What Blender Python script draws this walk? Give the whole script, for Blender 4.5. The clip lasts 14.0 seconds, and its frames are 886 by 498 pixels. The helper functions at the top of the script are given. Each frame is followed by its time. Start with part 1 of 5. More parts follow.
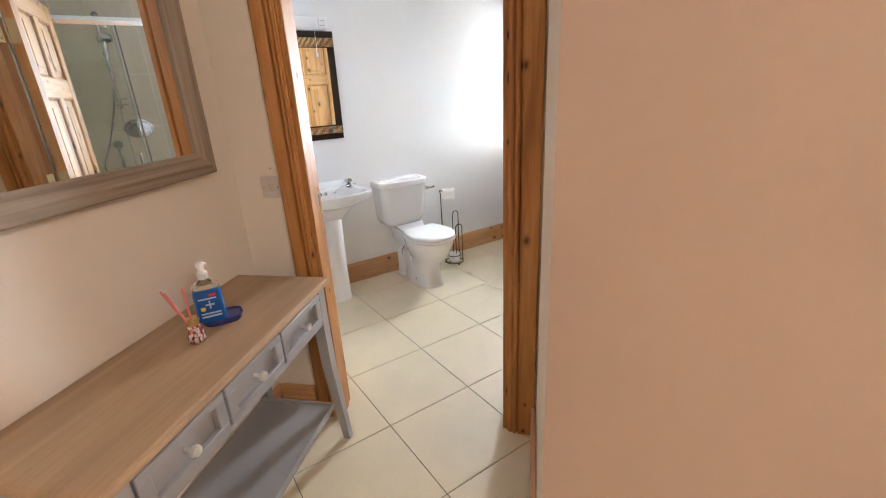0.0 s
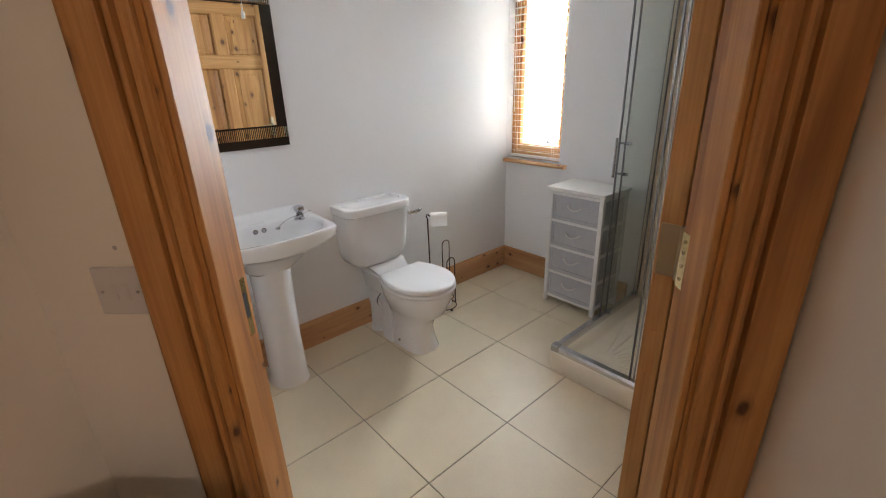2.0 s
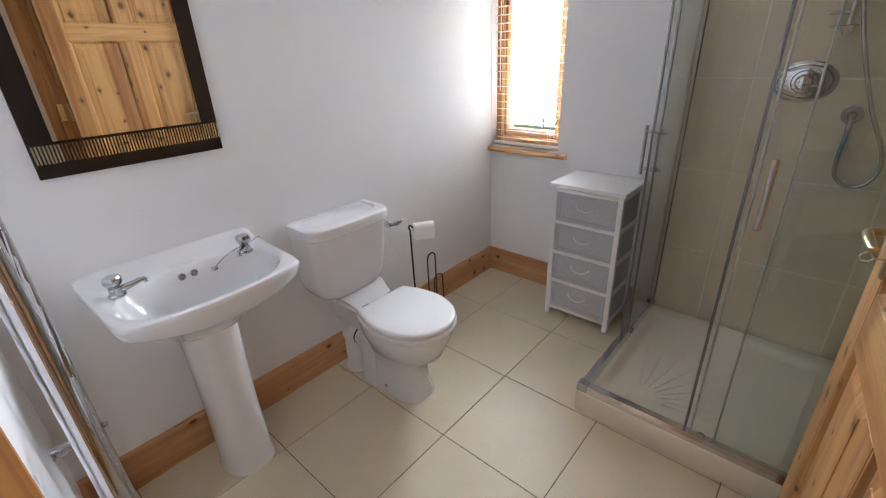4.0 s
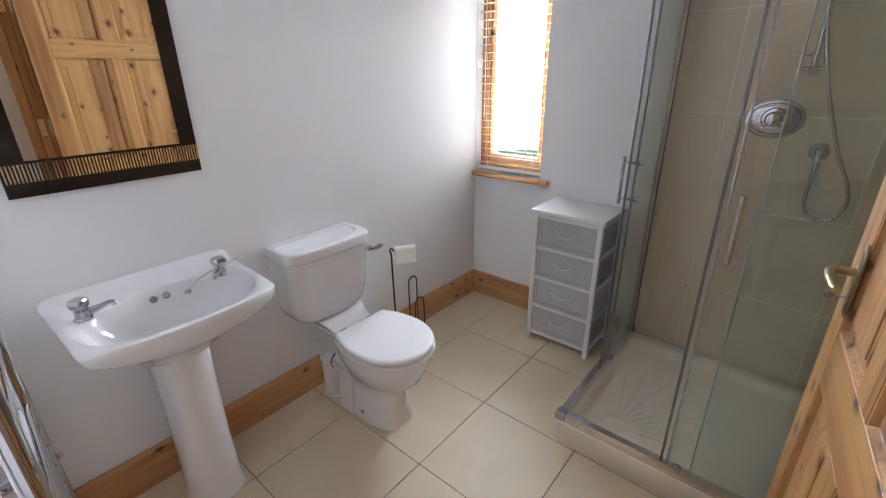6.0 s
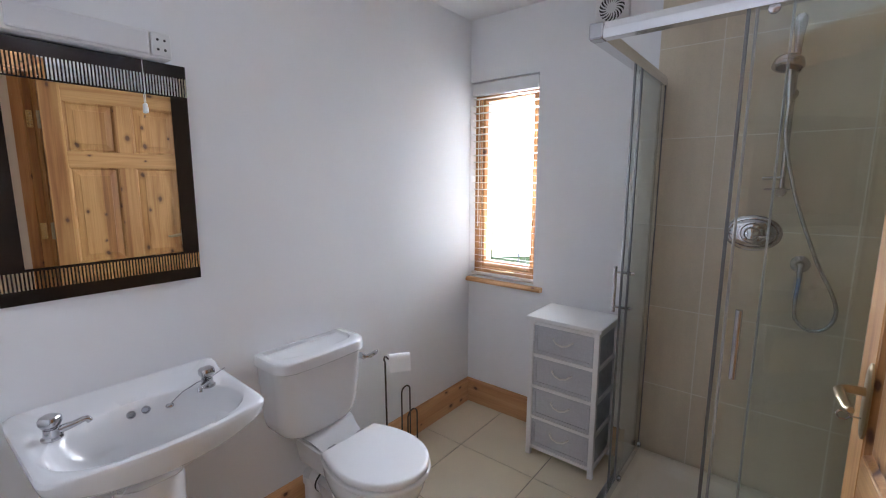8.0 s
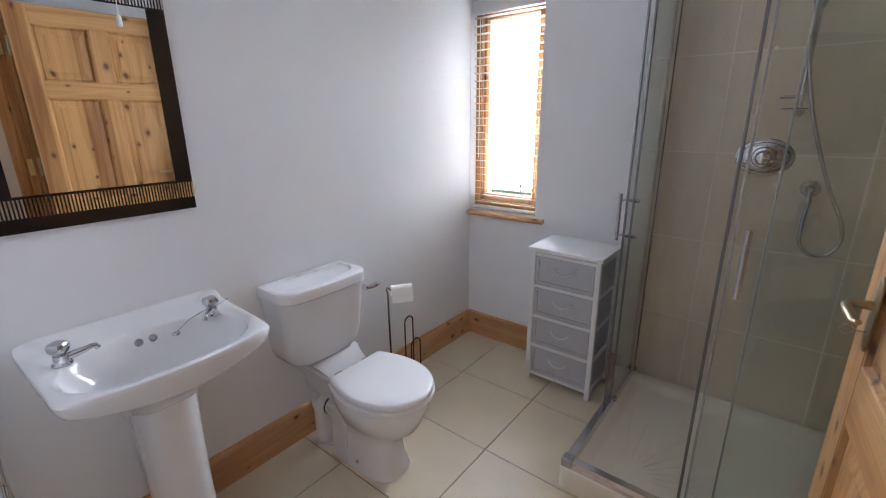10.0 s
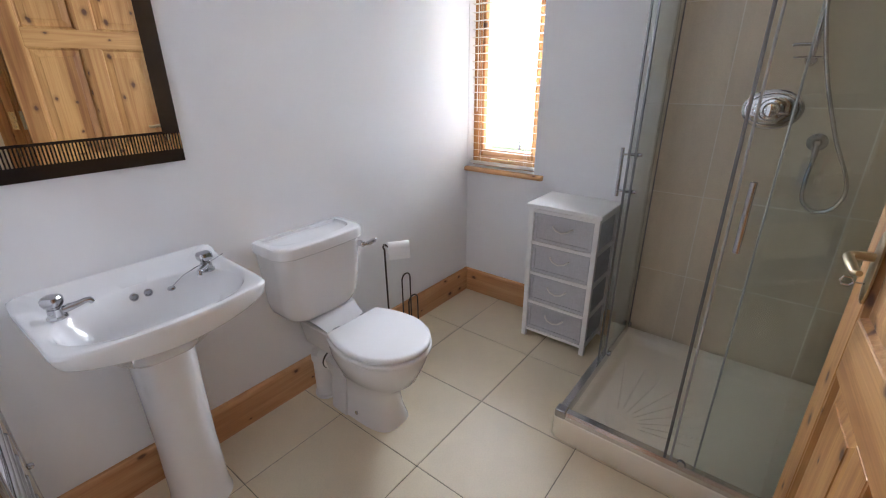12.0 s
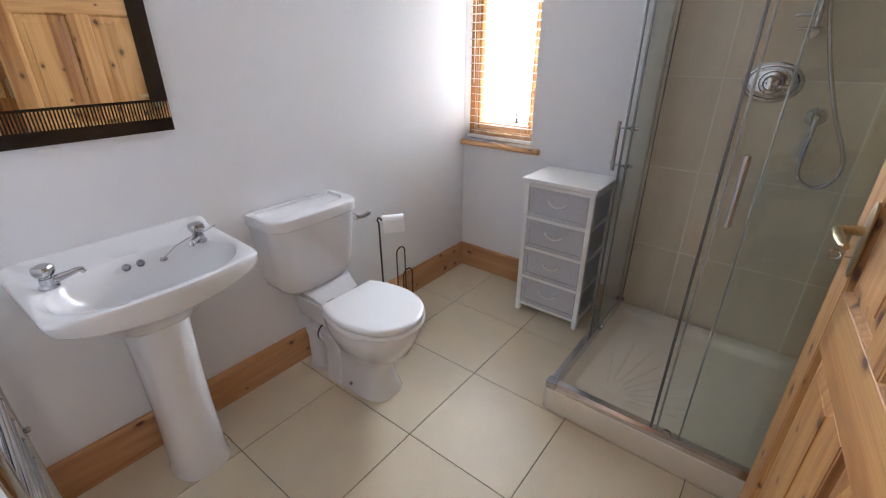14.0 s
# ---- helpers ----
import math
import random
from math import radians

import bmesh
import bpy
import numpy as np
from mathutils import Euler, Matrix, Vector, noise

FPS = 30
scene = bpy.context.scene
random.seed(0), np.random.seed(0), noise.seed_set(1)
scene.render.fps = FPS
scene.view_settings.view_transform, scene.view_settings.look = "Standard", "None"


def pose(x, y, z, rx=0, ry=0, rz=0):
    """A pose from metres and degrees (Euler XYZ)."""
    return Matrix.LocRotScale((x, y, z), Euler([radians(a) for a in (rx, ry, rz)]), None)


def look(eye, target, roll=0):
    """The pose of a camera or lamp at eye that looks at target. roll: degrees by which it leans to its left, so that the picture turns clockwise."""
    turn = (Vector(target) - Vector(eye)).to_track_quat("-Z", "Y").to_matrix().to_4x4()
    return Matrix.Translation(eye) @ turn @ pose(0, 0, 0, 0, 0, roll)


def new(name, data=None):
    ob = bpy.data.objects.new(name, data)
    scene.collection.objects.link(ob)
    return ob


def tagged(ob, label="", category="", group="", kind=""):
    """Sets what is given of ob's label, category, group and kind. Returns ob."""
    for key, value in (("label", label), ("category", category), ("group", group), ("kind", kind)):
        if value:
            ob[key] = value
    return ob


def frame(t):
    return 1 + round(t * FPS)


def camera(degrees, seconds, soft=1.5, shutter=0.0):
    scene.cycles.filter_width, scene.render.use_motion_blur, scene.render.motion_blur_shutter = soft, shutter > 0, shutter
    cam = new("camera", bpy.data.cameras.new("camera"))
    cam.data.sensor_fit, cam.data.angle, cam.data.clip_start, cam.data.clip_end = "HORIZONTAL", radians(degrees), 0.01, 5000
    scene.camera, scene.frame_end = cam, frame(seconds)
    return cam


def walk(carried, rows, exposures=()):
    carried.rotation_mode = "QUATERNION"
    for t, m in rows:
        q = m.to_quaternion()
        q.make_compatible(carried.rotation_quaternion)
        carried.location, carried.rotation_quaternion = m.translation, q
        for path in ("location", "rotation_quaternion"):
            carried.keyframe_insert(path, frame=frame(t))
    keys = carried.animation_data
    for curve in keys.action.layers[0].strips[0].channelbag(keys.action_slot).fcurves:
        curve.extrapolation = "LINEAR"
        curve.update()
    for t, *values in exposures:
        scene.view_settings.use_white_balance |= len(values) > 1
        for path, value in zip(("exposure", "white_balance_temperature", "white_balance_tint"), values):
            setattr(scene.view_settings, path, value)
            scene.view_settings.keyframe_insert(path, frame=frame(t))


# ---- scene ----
cam = camera(91.2, 14.0, soft=1.1)
PATH = [
    (0, (-0.003, -0.164, 1.444), (1.045, 1.395, 0.757), -2.9),
    (0.5, (0.051, 0.097, 1.454), (0.909, 1.771, 0.773), -2.4),
    (1, (0.138, 0.33, 1.437), (0.988, 2.003, 0.744), -1.7),
    (1.5, (0.256, 0.621, 1.433), (1.338, 2.147, 0.727), -1.6),
    (2, (0.373, 0.815, 1.415), (1.604, 2.218, 0.696), -1.9),
    (2.5, (0.51, 1.03, 1.423), (1.778, 2.392, 0.69), -2.5),
    (3, (0.574, 1.177, 1.435), (1.865, 2.503, 0.677), -2.7),
    (3.5, (0.604, 1.306, 1.445), (1.941, 2.567, 0.655), -2.8),
    (3.7, (0.61, 1.337, 1.431), (1.957, 2.573, 0.62), -2.8),
    (5.8, (0.65, 1.325, 1.448), (2.03, 2.497, 0.598), -1.0),
    (6, (0.648, 1.317, 1.454), (2.062, 2.516, 0.703), -0.8),
    (6.5, (0.632, 1.323, 1.475), (2.127, 2.553, 0.973), -0.3),
    (7, (0.618, 1.336, 1.485), (2.158, 2.569, 1.154), -0.0),
    (7.2, (0.623, 1.331, 1.493), (2.163, 2.569, 1.189), 0.1),
    (9.3, (0.634, 1.368, 1.449), (2.172, 2.585, 1.059), -0.4),
    (9.5, (0.636, 1.366, 1.442), (2.163, 2.58, 1.002), -0.5),
    (10, (0.641, 1.368, 1.433), (2.138, 2.563, 0.858), -0.6),
    (10.5, (0.645, 1.369, 1.421), (2.125, 2.55, 0.775), -0.6),
    (11, (0.647, 1.369, 1.416), (2.116, 2.54, 0.728), -0.6),
    (11.5, (0.649, 1.372, 1.411), (2.112, 2.533, 0.695), -0.6),
    (12, (0.654, 1.375, 1.407), (2.11, 2.527, 0.661), -0.5),
    (12.5, (0.655, 1.377, 1.401), (2.103, 2.52, 0.63), -0.3),
    (13, (0.657, 1.375, 1.399), (2.095, 2.509, 0.597), -0.1),
    (13.5, (0.658, 1.369, 1.398), (2.092, 2.495, 0.575), 0.1),
    (14, (0.662, 1.359, 1.397), (2.088, 2.477, 0.55), 0.0),
]
walk(cam, [(t, look(eye, target, roll)) for t, eye, target, roll in PATH],
     [(0, 1.46, 6500, 11), (0.5, 1.16, 6850, 10), (1, 0.87, 7200, 11), (1.5, 0.70, 7150, 12), (2, 0.63, 6850, 13), (2.5, 0.89, 6600, 13), (3, 0.88, 6500, 14),
      (3.5, 0.69, 6550, 15), (6, 0.66, 6400, 16), (7, 0.475, 6150, 17), (9.5, 0.46, 6150, 17), (11, 0.60, 6250, 17), (14, 0.69, 6400, 17)])
# ---- world and light ----
world = bpy.data.worlds.new("sky")
scene.world = world
world.use_nodes = True
wn = world.node_tree
sky = wn.nodes.new("ShaderNodeTexSky")
sky.sky_type, sky.sun_disc = "NISHITA", False
sky.sun_elevation, sky.sun_rotation = radians(38), radians(200)
wn.links.new(sky.outputs[0], wn.nodes["Background"].inputs[0])
wn.nodes["Background"].inputs[1].default_value = 0.15


def area_lamp(name, m, sx, sy, watts, colour):
    d = bpy.data.lights.new(name, "AREA")
    d.spread = radians(122)
    d.shape, d.size, d.size_y, d.energy, d.color = "RECTANGLE", sx, sy, watts, colour
    ob = new(name, d)
    ob.matrix_world = m
    return ob


# daylight in the bathroom window's opening; an added fill lamp for the hall, unseen behind the camera
area_lamp("window_daylight", look((3.205, 2.74, 1.46), (1.0, 0.60, 0.85)), 0.34, 1.0, 35, (0.83, 0.915, 1.0))
HALL_FILL = (0.36, -1.50)
bulb = bpy.data.lights.new("hall_fill_bulb", "POINT")
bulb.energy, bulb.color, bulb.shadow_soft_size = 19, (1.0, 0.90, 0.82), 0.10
new("hall_fill_bulb", bulb).location = (*HALL_FILL, 2.22)

# ---- shapes ----
DM = pose(0, 0, 0, 0, 0, -45)                      # along, across and up the diagonal doorway
NM = Matrix.Translation((0, -0.002, 0))             # set against the basin wall


def part(name, bm, material, parent=None, label="", smooth=False, m=None):
    me = bpy.data.meshes.new(name)
    bmesh.ops.recalc_face_normals(bm, faces=bm.faces)
    bm.to_mesh(me)
    bm.free()
    me.materials.append(material)
    if smooth:
        me.shade_smooth()
        me.set_sharp_from_angle(angle=radians(40))
    ob = new(name, me)
    if parent:
        ob.parent = parent
    if m is not None:
        ob.matrix_basis = m
    if label:
        ob["label"] = label
    return ob


def empty(name, m=None):
    ob = new(name)
    ob.empty_display_size = 0.05
    if m is not None:
        ob.matrix_basis = m
    return ob


def box(bm, x0, x1, y0, y1, z0, z1, bevel=0.0, seg=1):
    vs = [bm.verts.new(p) for p in ((x0, y0, z0), (x1, y0, z0), (x1, y1, z0), (x0, y1, z0), (x0, y0, z1), (x1, y0, z1), (x1, y1, z1), (x0, y1, z1))]
    fs = [bm.faces.new([vs[i] for i in q]) for q in ((0, 3, 2, 1), (4, 5, 6, 7), (0, 1, 5, 4), (1, 2, 6, 5), (2, 3, 7, 6), (3, 0, 4, 7))]
    if bevel:
        es = list({e for f in fs for e in f.edges})
        bmesh.ops.bevel(bm, geom=es, offset=bevel, segments=seg, affect="EDGES", profile=0.5)


def boxed(x0, x1, y0, y1, z0, z1, bevel=0.0, seg=1):
    bm = bmesh.new()
    box(bm, x0, x1, y0, y1, z0, z1, bevel, seg)
    return bm


def rings(bm, sections, cap=True, closed=True):
    """Skins a list of rings of points."""
    rows = [[bm.verts.new(p) for p in s] for s in sections]
    n = len(rows[0])
    for a, b in zip(rows, rows[1:]):
        for i in range(n if closed else n - 1):
            j = (i + 1) % n
            bm.faces.new((a[i], a[j], b[j], b[i]))
    if cap:
        bm.faces.new(rows[0][::-1])
        bm.faces.new(rows[-1])


def tube(bm, path, radius, n=10, closed=False):
    """A round bar along a path of points; radius may be one for each point."""
    pts = [Vector(p) for p in path]
    rad = radius if isinstance(radius, (list, tuple)) else [radius] * len(pts)
    secs = []
    side = None
    for i, p in enumerate(pts):
        d = (pts[min(i + 1, len(pts) - 1)] - pts[max(i - 1, 0)]).normalized()
        if side is None:
            side = d.orthogonal().normalized()
        side = (side - d * side.dot(d)).normalized()
        up = d.cross(side)
        secs.append([p + rad[i] * (math.cos(a) * side + math.sin(a) * up) for a in (2 * math.pi * k / n for k in range(n))])
    rings(bm, secs, cap=True)


def tubed(path, radius, n=10):
    bm = bmesh.new()
    tube(bm, path, radius, n)
    return bm


def lathe(profile, n=24, at=(0, 0, 0), axis="z"):
    """Turns (radius, height) pairs round an axis."""
    bm = bmesh.new()
    secs = []
    for r, h in profile:
        s = []
        for k in range(n):
            a = 2 * math.pi * k / n
            c, d = r * math.cos(a), r * math.sin(a)
            p = (c, d, h) if axis == "z" else (h, c, d) if axis == "x" else (d, h, c)
            s.append(Vector(p) + Vector(at))
        secs.append(s)
    rings(bm, secs)
    return bm


def arc(cx, cy, r, a0, a1, n):
    return [(cx + r * math.cos(radians(a0 + (a1 - a0) * i / n)), cy + r * math.sin(radians(a0 + (a1 - a0) * i / n))) for i in range(n + 1)]


def wall(name, p, q, thick, z0, z1, material, openings=(), label=""):
    """A wall whose seen face runs from p to q; its thickness lies to the left of that line. Openings: (from, to, low, high) along it."""
    p, q = Vector(p).to_3d(), Vector(q).to_3d()
    length = (q - p).length
    bm = bmesh.new()
    s = 0.0
    for a, b, lo, hi in sorted(openings):
        box(bm, s, a, 0, thick, z0, z1)
        if lo > z0:
            box(bm, a, b, 0, thick, z0, lo)
        if hi < z1:
            box(bm, a, b, 0, thick, hi, z1)
        s = b
    box(bm, s, length, 0, thick, z0, z1)
    bmesh.ops.remove_doubles(bm, verts=bm.verts, dist=1e-5)
    d = (q - p).normalized()
    ob = part(name, bm, material, m=Matrix.Translation(p) @ pose(0, 0, 0, 0, 0, math.degrees(math.atan2(d.y, d.x))))
    return tagged(ob, label, "wall", kind="structure")


def P(e, n, z=0.0):
    return DM @ Vector((e, n, z))


# ---- materials ----
def material(name):
    m = bpy.data.materials.new(name)
    m.use_nodes = True
    return m, m.node_tree, m.node_tree.nodes["Principled BSDF"]


def node(nt, kind, **values):
    n = nt.nodes.new("ShaderNode" + kind)
    for k, v in values.items():
        n.inputs[k.replace("_", " ")].default_value = v
    return n


def coords(nt, scale=(1, 1, 1), turn=(0, 0, 0)):
    tc = nt.nodes.new("ShaderNodeTexCoord")
    mp = nt.nodes.new("ShaderNodeMapping")
    mp.inputs["Scale"].default_value = scale
    mp.inputs["Rotation"].default_value = turn
    nt.links.new(tc.outputs["Object"], mp.inputs["Vector"])
    return mp.outputs["Vector"]


def ramp(nt, fac, stops):
    r = nt.nodes.new("ShaderNodeValToRGB")
    while len(r.color_ramp.elements) < len(stops):
        r.color_ramp.elements.new(0.5)
    for el, (pos, col) in zip(r.color_ramp.elements, stops):
        el.position, el.color = pos, (*col, 1)
    nt.links.new(fac, r.inputs["Fac"])
    return r.outputs["Color"]


def mix(nt, fac, a, b, mode="MIX"):
    n = nt.nodes.new("ShaderNodeMix")
    n.data_type, n.blend_type = "RGBA", mode
    for socket, value in ((n.inputs["Factor"], fac), (n.inputs["A"], a), (n.inputs["B"], b)):
        if isinstance(value, bpy.types.NodeSocket):
            nt.links.new(value, socket)
        elif isinstance(value, tuple):
            socket.default_value = (*value, 1)
        else:
            socket.default_value = value
    return n.outputs["Result"]


def bump(nt, bsdf, height, strength=0.2, distance=0.002):
    b = nt.nodes.new("ShaderNodeBump")
    b.inputs["Strength"].default_value, b.inputs["Distance"].default_value = strength, distance
    nt.links.new(height, b.inputs["Height"])
    nt.links.new(b.outputs["Normal"], bsdf.inputs["Normal"])


def paint(name, colour, rough=0.6, grain=90.0, relief=0.12, spread=0.04):
    m, nt, b = material(name)
    v = coords(nt)
    fine = node(nt, "TexNoise", Scale=grain, Detail=4.0)
    broad = node(nt, "TexNoise", Scale=1.7, Detail=3.0)
    nt.links.new(v, fine.inputs["Vector"])
    nt.links.new(v, broad.inputs["Vector"])
    lo = tuple(c * (1 - spread) for c in colour)
    hi = tuple(min(1, c * (1 + spread)) for c in colour)
    nt.links.new(ramp(nt, broad.outputs["Fac"], [(0.3, lo), (0.7, hi)]), b.inputs["Base Color"])
    b.inputs["Roughness"].default_value = rough
    bump(nt, b, fine.outputs["Fac"], relief, 0.001)
    return m


def plain(name, colour, rough=0.4, metal=0.0, **more):
    m, nt, b = material(name)
    b.inputs["Base Color"].default_value = (*colour, 1)
    b.inputs["Roughness"].default_value = rough
    b.inputs["Metallic"].default_value = metal
    for k, v in more.items():
        b.inputs[k.replace("_", " ")].default_value = v
    return m


def wood(name, light, mid, dark, axis="z", knots=0.5, rough=0.52, fine=1.0, strips=0.0, streakiness=0.75):
    """Sawn softwood with its grain along one axis: growth bands, fine streaks, knots with dark rims, a coat of varnish."""
    m, nt, b = material(name)
    along = {"x": 0, "y": 1, "z": 2}[axis]
    s1, s2 = [1.0] * 3, [1.0] * 3
    for i in range(3):
        s1[i] = 1.1 if i == along else 16.0 * fine
        s2[i] = 3.0 if i == along else 190.0
    info = nt.nodes.new("ShaderNodeObjectInfo")
    shift = nt.nodes.new("ShaderNodeVectorMath")
    shift.operation = "SCALE"
    nt.links.new(info.outputs["Random"], shift.inputs["Scale"])
    shift.inputs[0].default_value = (3.7, 5.3, 4.1)

    def moved(scale):
        mp = nt.nodes.new("ShaderNodeMapping")
        tc = nt.nodes.new("ShaderNodeTexCoord")
        mp.inputs["Scale"].default_value = scale
        add = nt.nodes.new("ShaderNodeVectorMath")
        nt.links.new(tc.outputs["Object"], add.inputs[0])
        nt.links.new(shift.outputs[0], add.inputs[1])
        nt.links.new(add.outputs[0], mp.inputs["Vector"])
        return mp.outputs["Vector"]

    knot = nt.nodes.new("ShaderNodeTexVoronoi")
    knot.voronoi_dimensions = "2D"
    knot.inputs["Scale"].default_value = 1.0
    xyz = nt.nodes.new("ShaderNodeSeparateXYZ")
    nt.links.new(moved((1, 1, 1)), xyz.inputs[0])
    across = nt.nodes.new("ShaderNodeMath")
    others = [k for k in "XYZ" if k != axis.upper()]
    nt.links.new(xyz.outputs[others[0]], across.inputs[0])
    nt.links.new(xyz.outputs[others[1]], across.inputs[1])
    flat = nt.nodes.new("ShaderNodeCombineXYZ")
    nt.links.new(across.outputs[0], flat.inputs[0])
    nt.links.new(xyz.outputs[axis.upper()], flat.inputs[1])
    sized = nt.nodes.new("ShaderNodeMapping")
    sized.inputs["Scale"].default_value = (9.5, 6.2, 1)
    nt.links.new(flat.outputs[0], sized.inputs["Vector"])
    wob = node(nt, "TexNoise", Scale=4.0, Detail=2.0)
    nt.links.new(sized.outputs[0], wob.inputs["Vector"])
    bent = nt.nodes.new("ShaderNodeVectorMath")
    bent.operation = "MULTIPLY_ADD"
    bent.inputs[1].default_value = (0.12, 0.12, 0.0)
    nt.links.new(wob.outputs["Color"], bent.inputs[0])
    nt.links.new(sized.outputs[0], bent.inputs[2])
    nt.links.new(bent.outputs[0], knot.inputs["Vector"])
    band = node(nt, "TexNoise", Scale=1.0, Detail=3.0, Roughness=0.55, Distortion=0.6)
    nt.links.new(moved(s1), band.inputs["Vector"])
    streak = node(nt, "TexNoise", Scale=1.0, Detail=2.0)
    nt.links.new(moved(s2), streak.inputs["Vector"])
    base = ramp(nt, band.outputs["Fac"], [(0.28, dark), (0.42, mid), (0.55, light), (0.68, mid)])
    streaks = ramp(nt, streak.outputs["Fac"], [(0.3, (0.80, 0.74, 0.66)), (0.6, (1, 1, 1))])
    col = mix(nt, streakiness, base, streaks, "MULTIPLY")
    if strips:
        # glued-up boards of differing tone
        tc = nt.nodes.new("ShaderNodeTexCoord")
        sep = nt.nodes.new("ShaderNodeSeparateXYZ")
        nt.links.new(tc.outputs["Object"], sep.inputs[0])
        wide = nt.nodes.new("ShaderNodeMath")
        wide.operation = "MULTIPLY_ADD"
        wide.inputs[1].default_value = strips
        nt.links.new(sep.outputs["Z" if axis == "x" else "X"], wide.inputs[0])
        nt.links.new(info.outputs["Random"], wide.inputs[2])
        step = nt.nodes.new("ShaderNodeMath")
        step.operation = "FLOOR"
        nt.links.new(wide.outputs[0], step.inputs[0])
        hashed = nt.nodes.new("ShaderNodeTexWhiteNoise")
        hashed.noise_dimensions = "1D"
        nt.links.new(step.outputs[0], hashed.inputs["W"])
        col = mix(nt, 1.0, col, ramp(nt, hashed.outputs["Value"], [(0.0, (0.72, 0.62, 0.50)), (0.5, (0.95, 0.93, 0.90)), (1.0, (1.08, 1.08, 1.05))]), "MULTIPLY")
    if knots:
        pick = nt.nodes.new("ShaderNodeSeparateColor")
        nt.links.new(knot.outputs["Color"], pick.inputs["Color"])
        gate = nt.nodes.new("ShaderNodeMath")
        gate.operation = "GREATER_THAN"
        gate.inputs[1].default_value = 1 - knots
        nt.links.new(pick.outputs[0], gate.inputs[0])
        size = nt.nodes.new("ShaderNodeMath")
        size.operation = "ADD"
        size.inputs[1].default_value = 0.42
        nt.links.new(pick.outputs[1], size.inputs[0])
        near = nt.nodes.new("ShaderNodeMath")
        near.operation = "DIVIDE"
        nt.links.new(knot.outputs["Distance"], near.inputs[0])
        nt.links.new(size.outputs[0], near.inputs[1])
        halo = ramp(nt, near.outputs[0], [(0.07, (1, 1, 1)), (0.19, (0, 0, 0))])
        core = ramp(nt, near.outputs[0], [(0.045, (1, 1, 1)), (0.095, (0, 0, 0))])
        g1 = nt.nodes.new("ShaderNodeMath")
        g1.operation = "MULTIPLY"
        nt.links.new(halo, g1.inputs[0])
        nt.links.new(gate.outputs[0], g1.inputs[1])
        g2 = nt.nodes.new("ShaderNodeMath")
        g2.operation = "MULTIPLY"
        nt.links.new(core, g2.inputs[0])
        nt.links.new(gate.outputs[0], g2.inputs[1])
        soft = nt.nodes.new("ShaderNodeMath")
        soft.operation = "MULTIPLY"
        soft.inputs[1].default_value = 0.55
        nt.links.new(g1.outputs[0], soft.inputs[0])
        col = mix(nt, soft.outputs[0], col, tuple(c * 0.62 for c in dark))
        col = mix(nt, g2.outputs[0], col, (0.10, 0.034, 0.012))
    nt.links.new(col, b.inputs["Base Color"])
    b.inputs["Roughness"].default_value = rough
    b.inputs["Coat Weight"].default_value = 0.12
    b.inputs["Coat Roughness"].default_value = 0.35
    bump(nt, b, streak.outputs["Fac"], 0.10, 0.001)
    return m


PINE = dict(light=(0.64, 0.36, 0.175), mid=(0.56, 0.29, 0.125), dark=(0.46, 0.21, 0.078), streakiness=0.55)
pine_z = wood("pine_upright", light=(0.54, 0.255, 0.080), mid=(0.45, 0.190, 0.050), dark=(0.29, 0.108, 0.027), streakiness=0.7, axis="z", knots=0.34)
pine_x = wood("pine_level", axis="x", knots=0.28, **PINE)
pine_y = wood("pine_cross", axis="y", knots=0.3, **PINE)
DOORP = dict(light=(0.58, 0.315, 0.115), mid=(0.49, 0.24, 0.078), dark=(0.33, 0.135, 0.037))
door_z = wood("door_pine_upright", axis="z", knots=0.55, strips=13.0, **DOORP)
door_x = wood("door_pine_level", axis="x", knots=0.32, **DOORP)
wall_paint = paint("white_emulsion", (0.865, 0.87, 0.885), 0.75, 70, 0.10, 0.012)
hall_paint = paint("warm_emulsion", (0.81, 0.725, 0.625), 0.7, 70, 0.10, 0.02)
# warmer and darker than hall_paint, for the side and back walls
peach_hall = paint("peach_wall_surface", (0.70, 0.525, 0.42), 0.7, 70, 0.10, 0.02)
ceiling_paint = paint("ceiling_emulsion", (0.87, 0.87, 0.87), 0.85, 60, 0.08, 0.01)


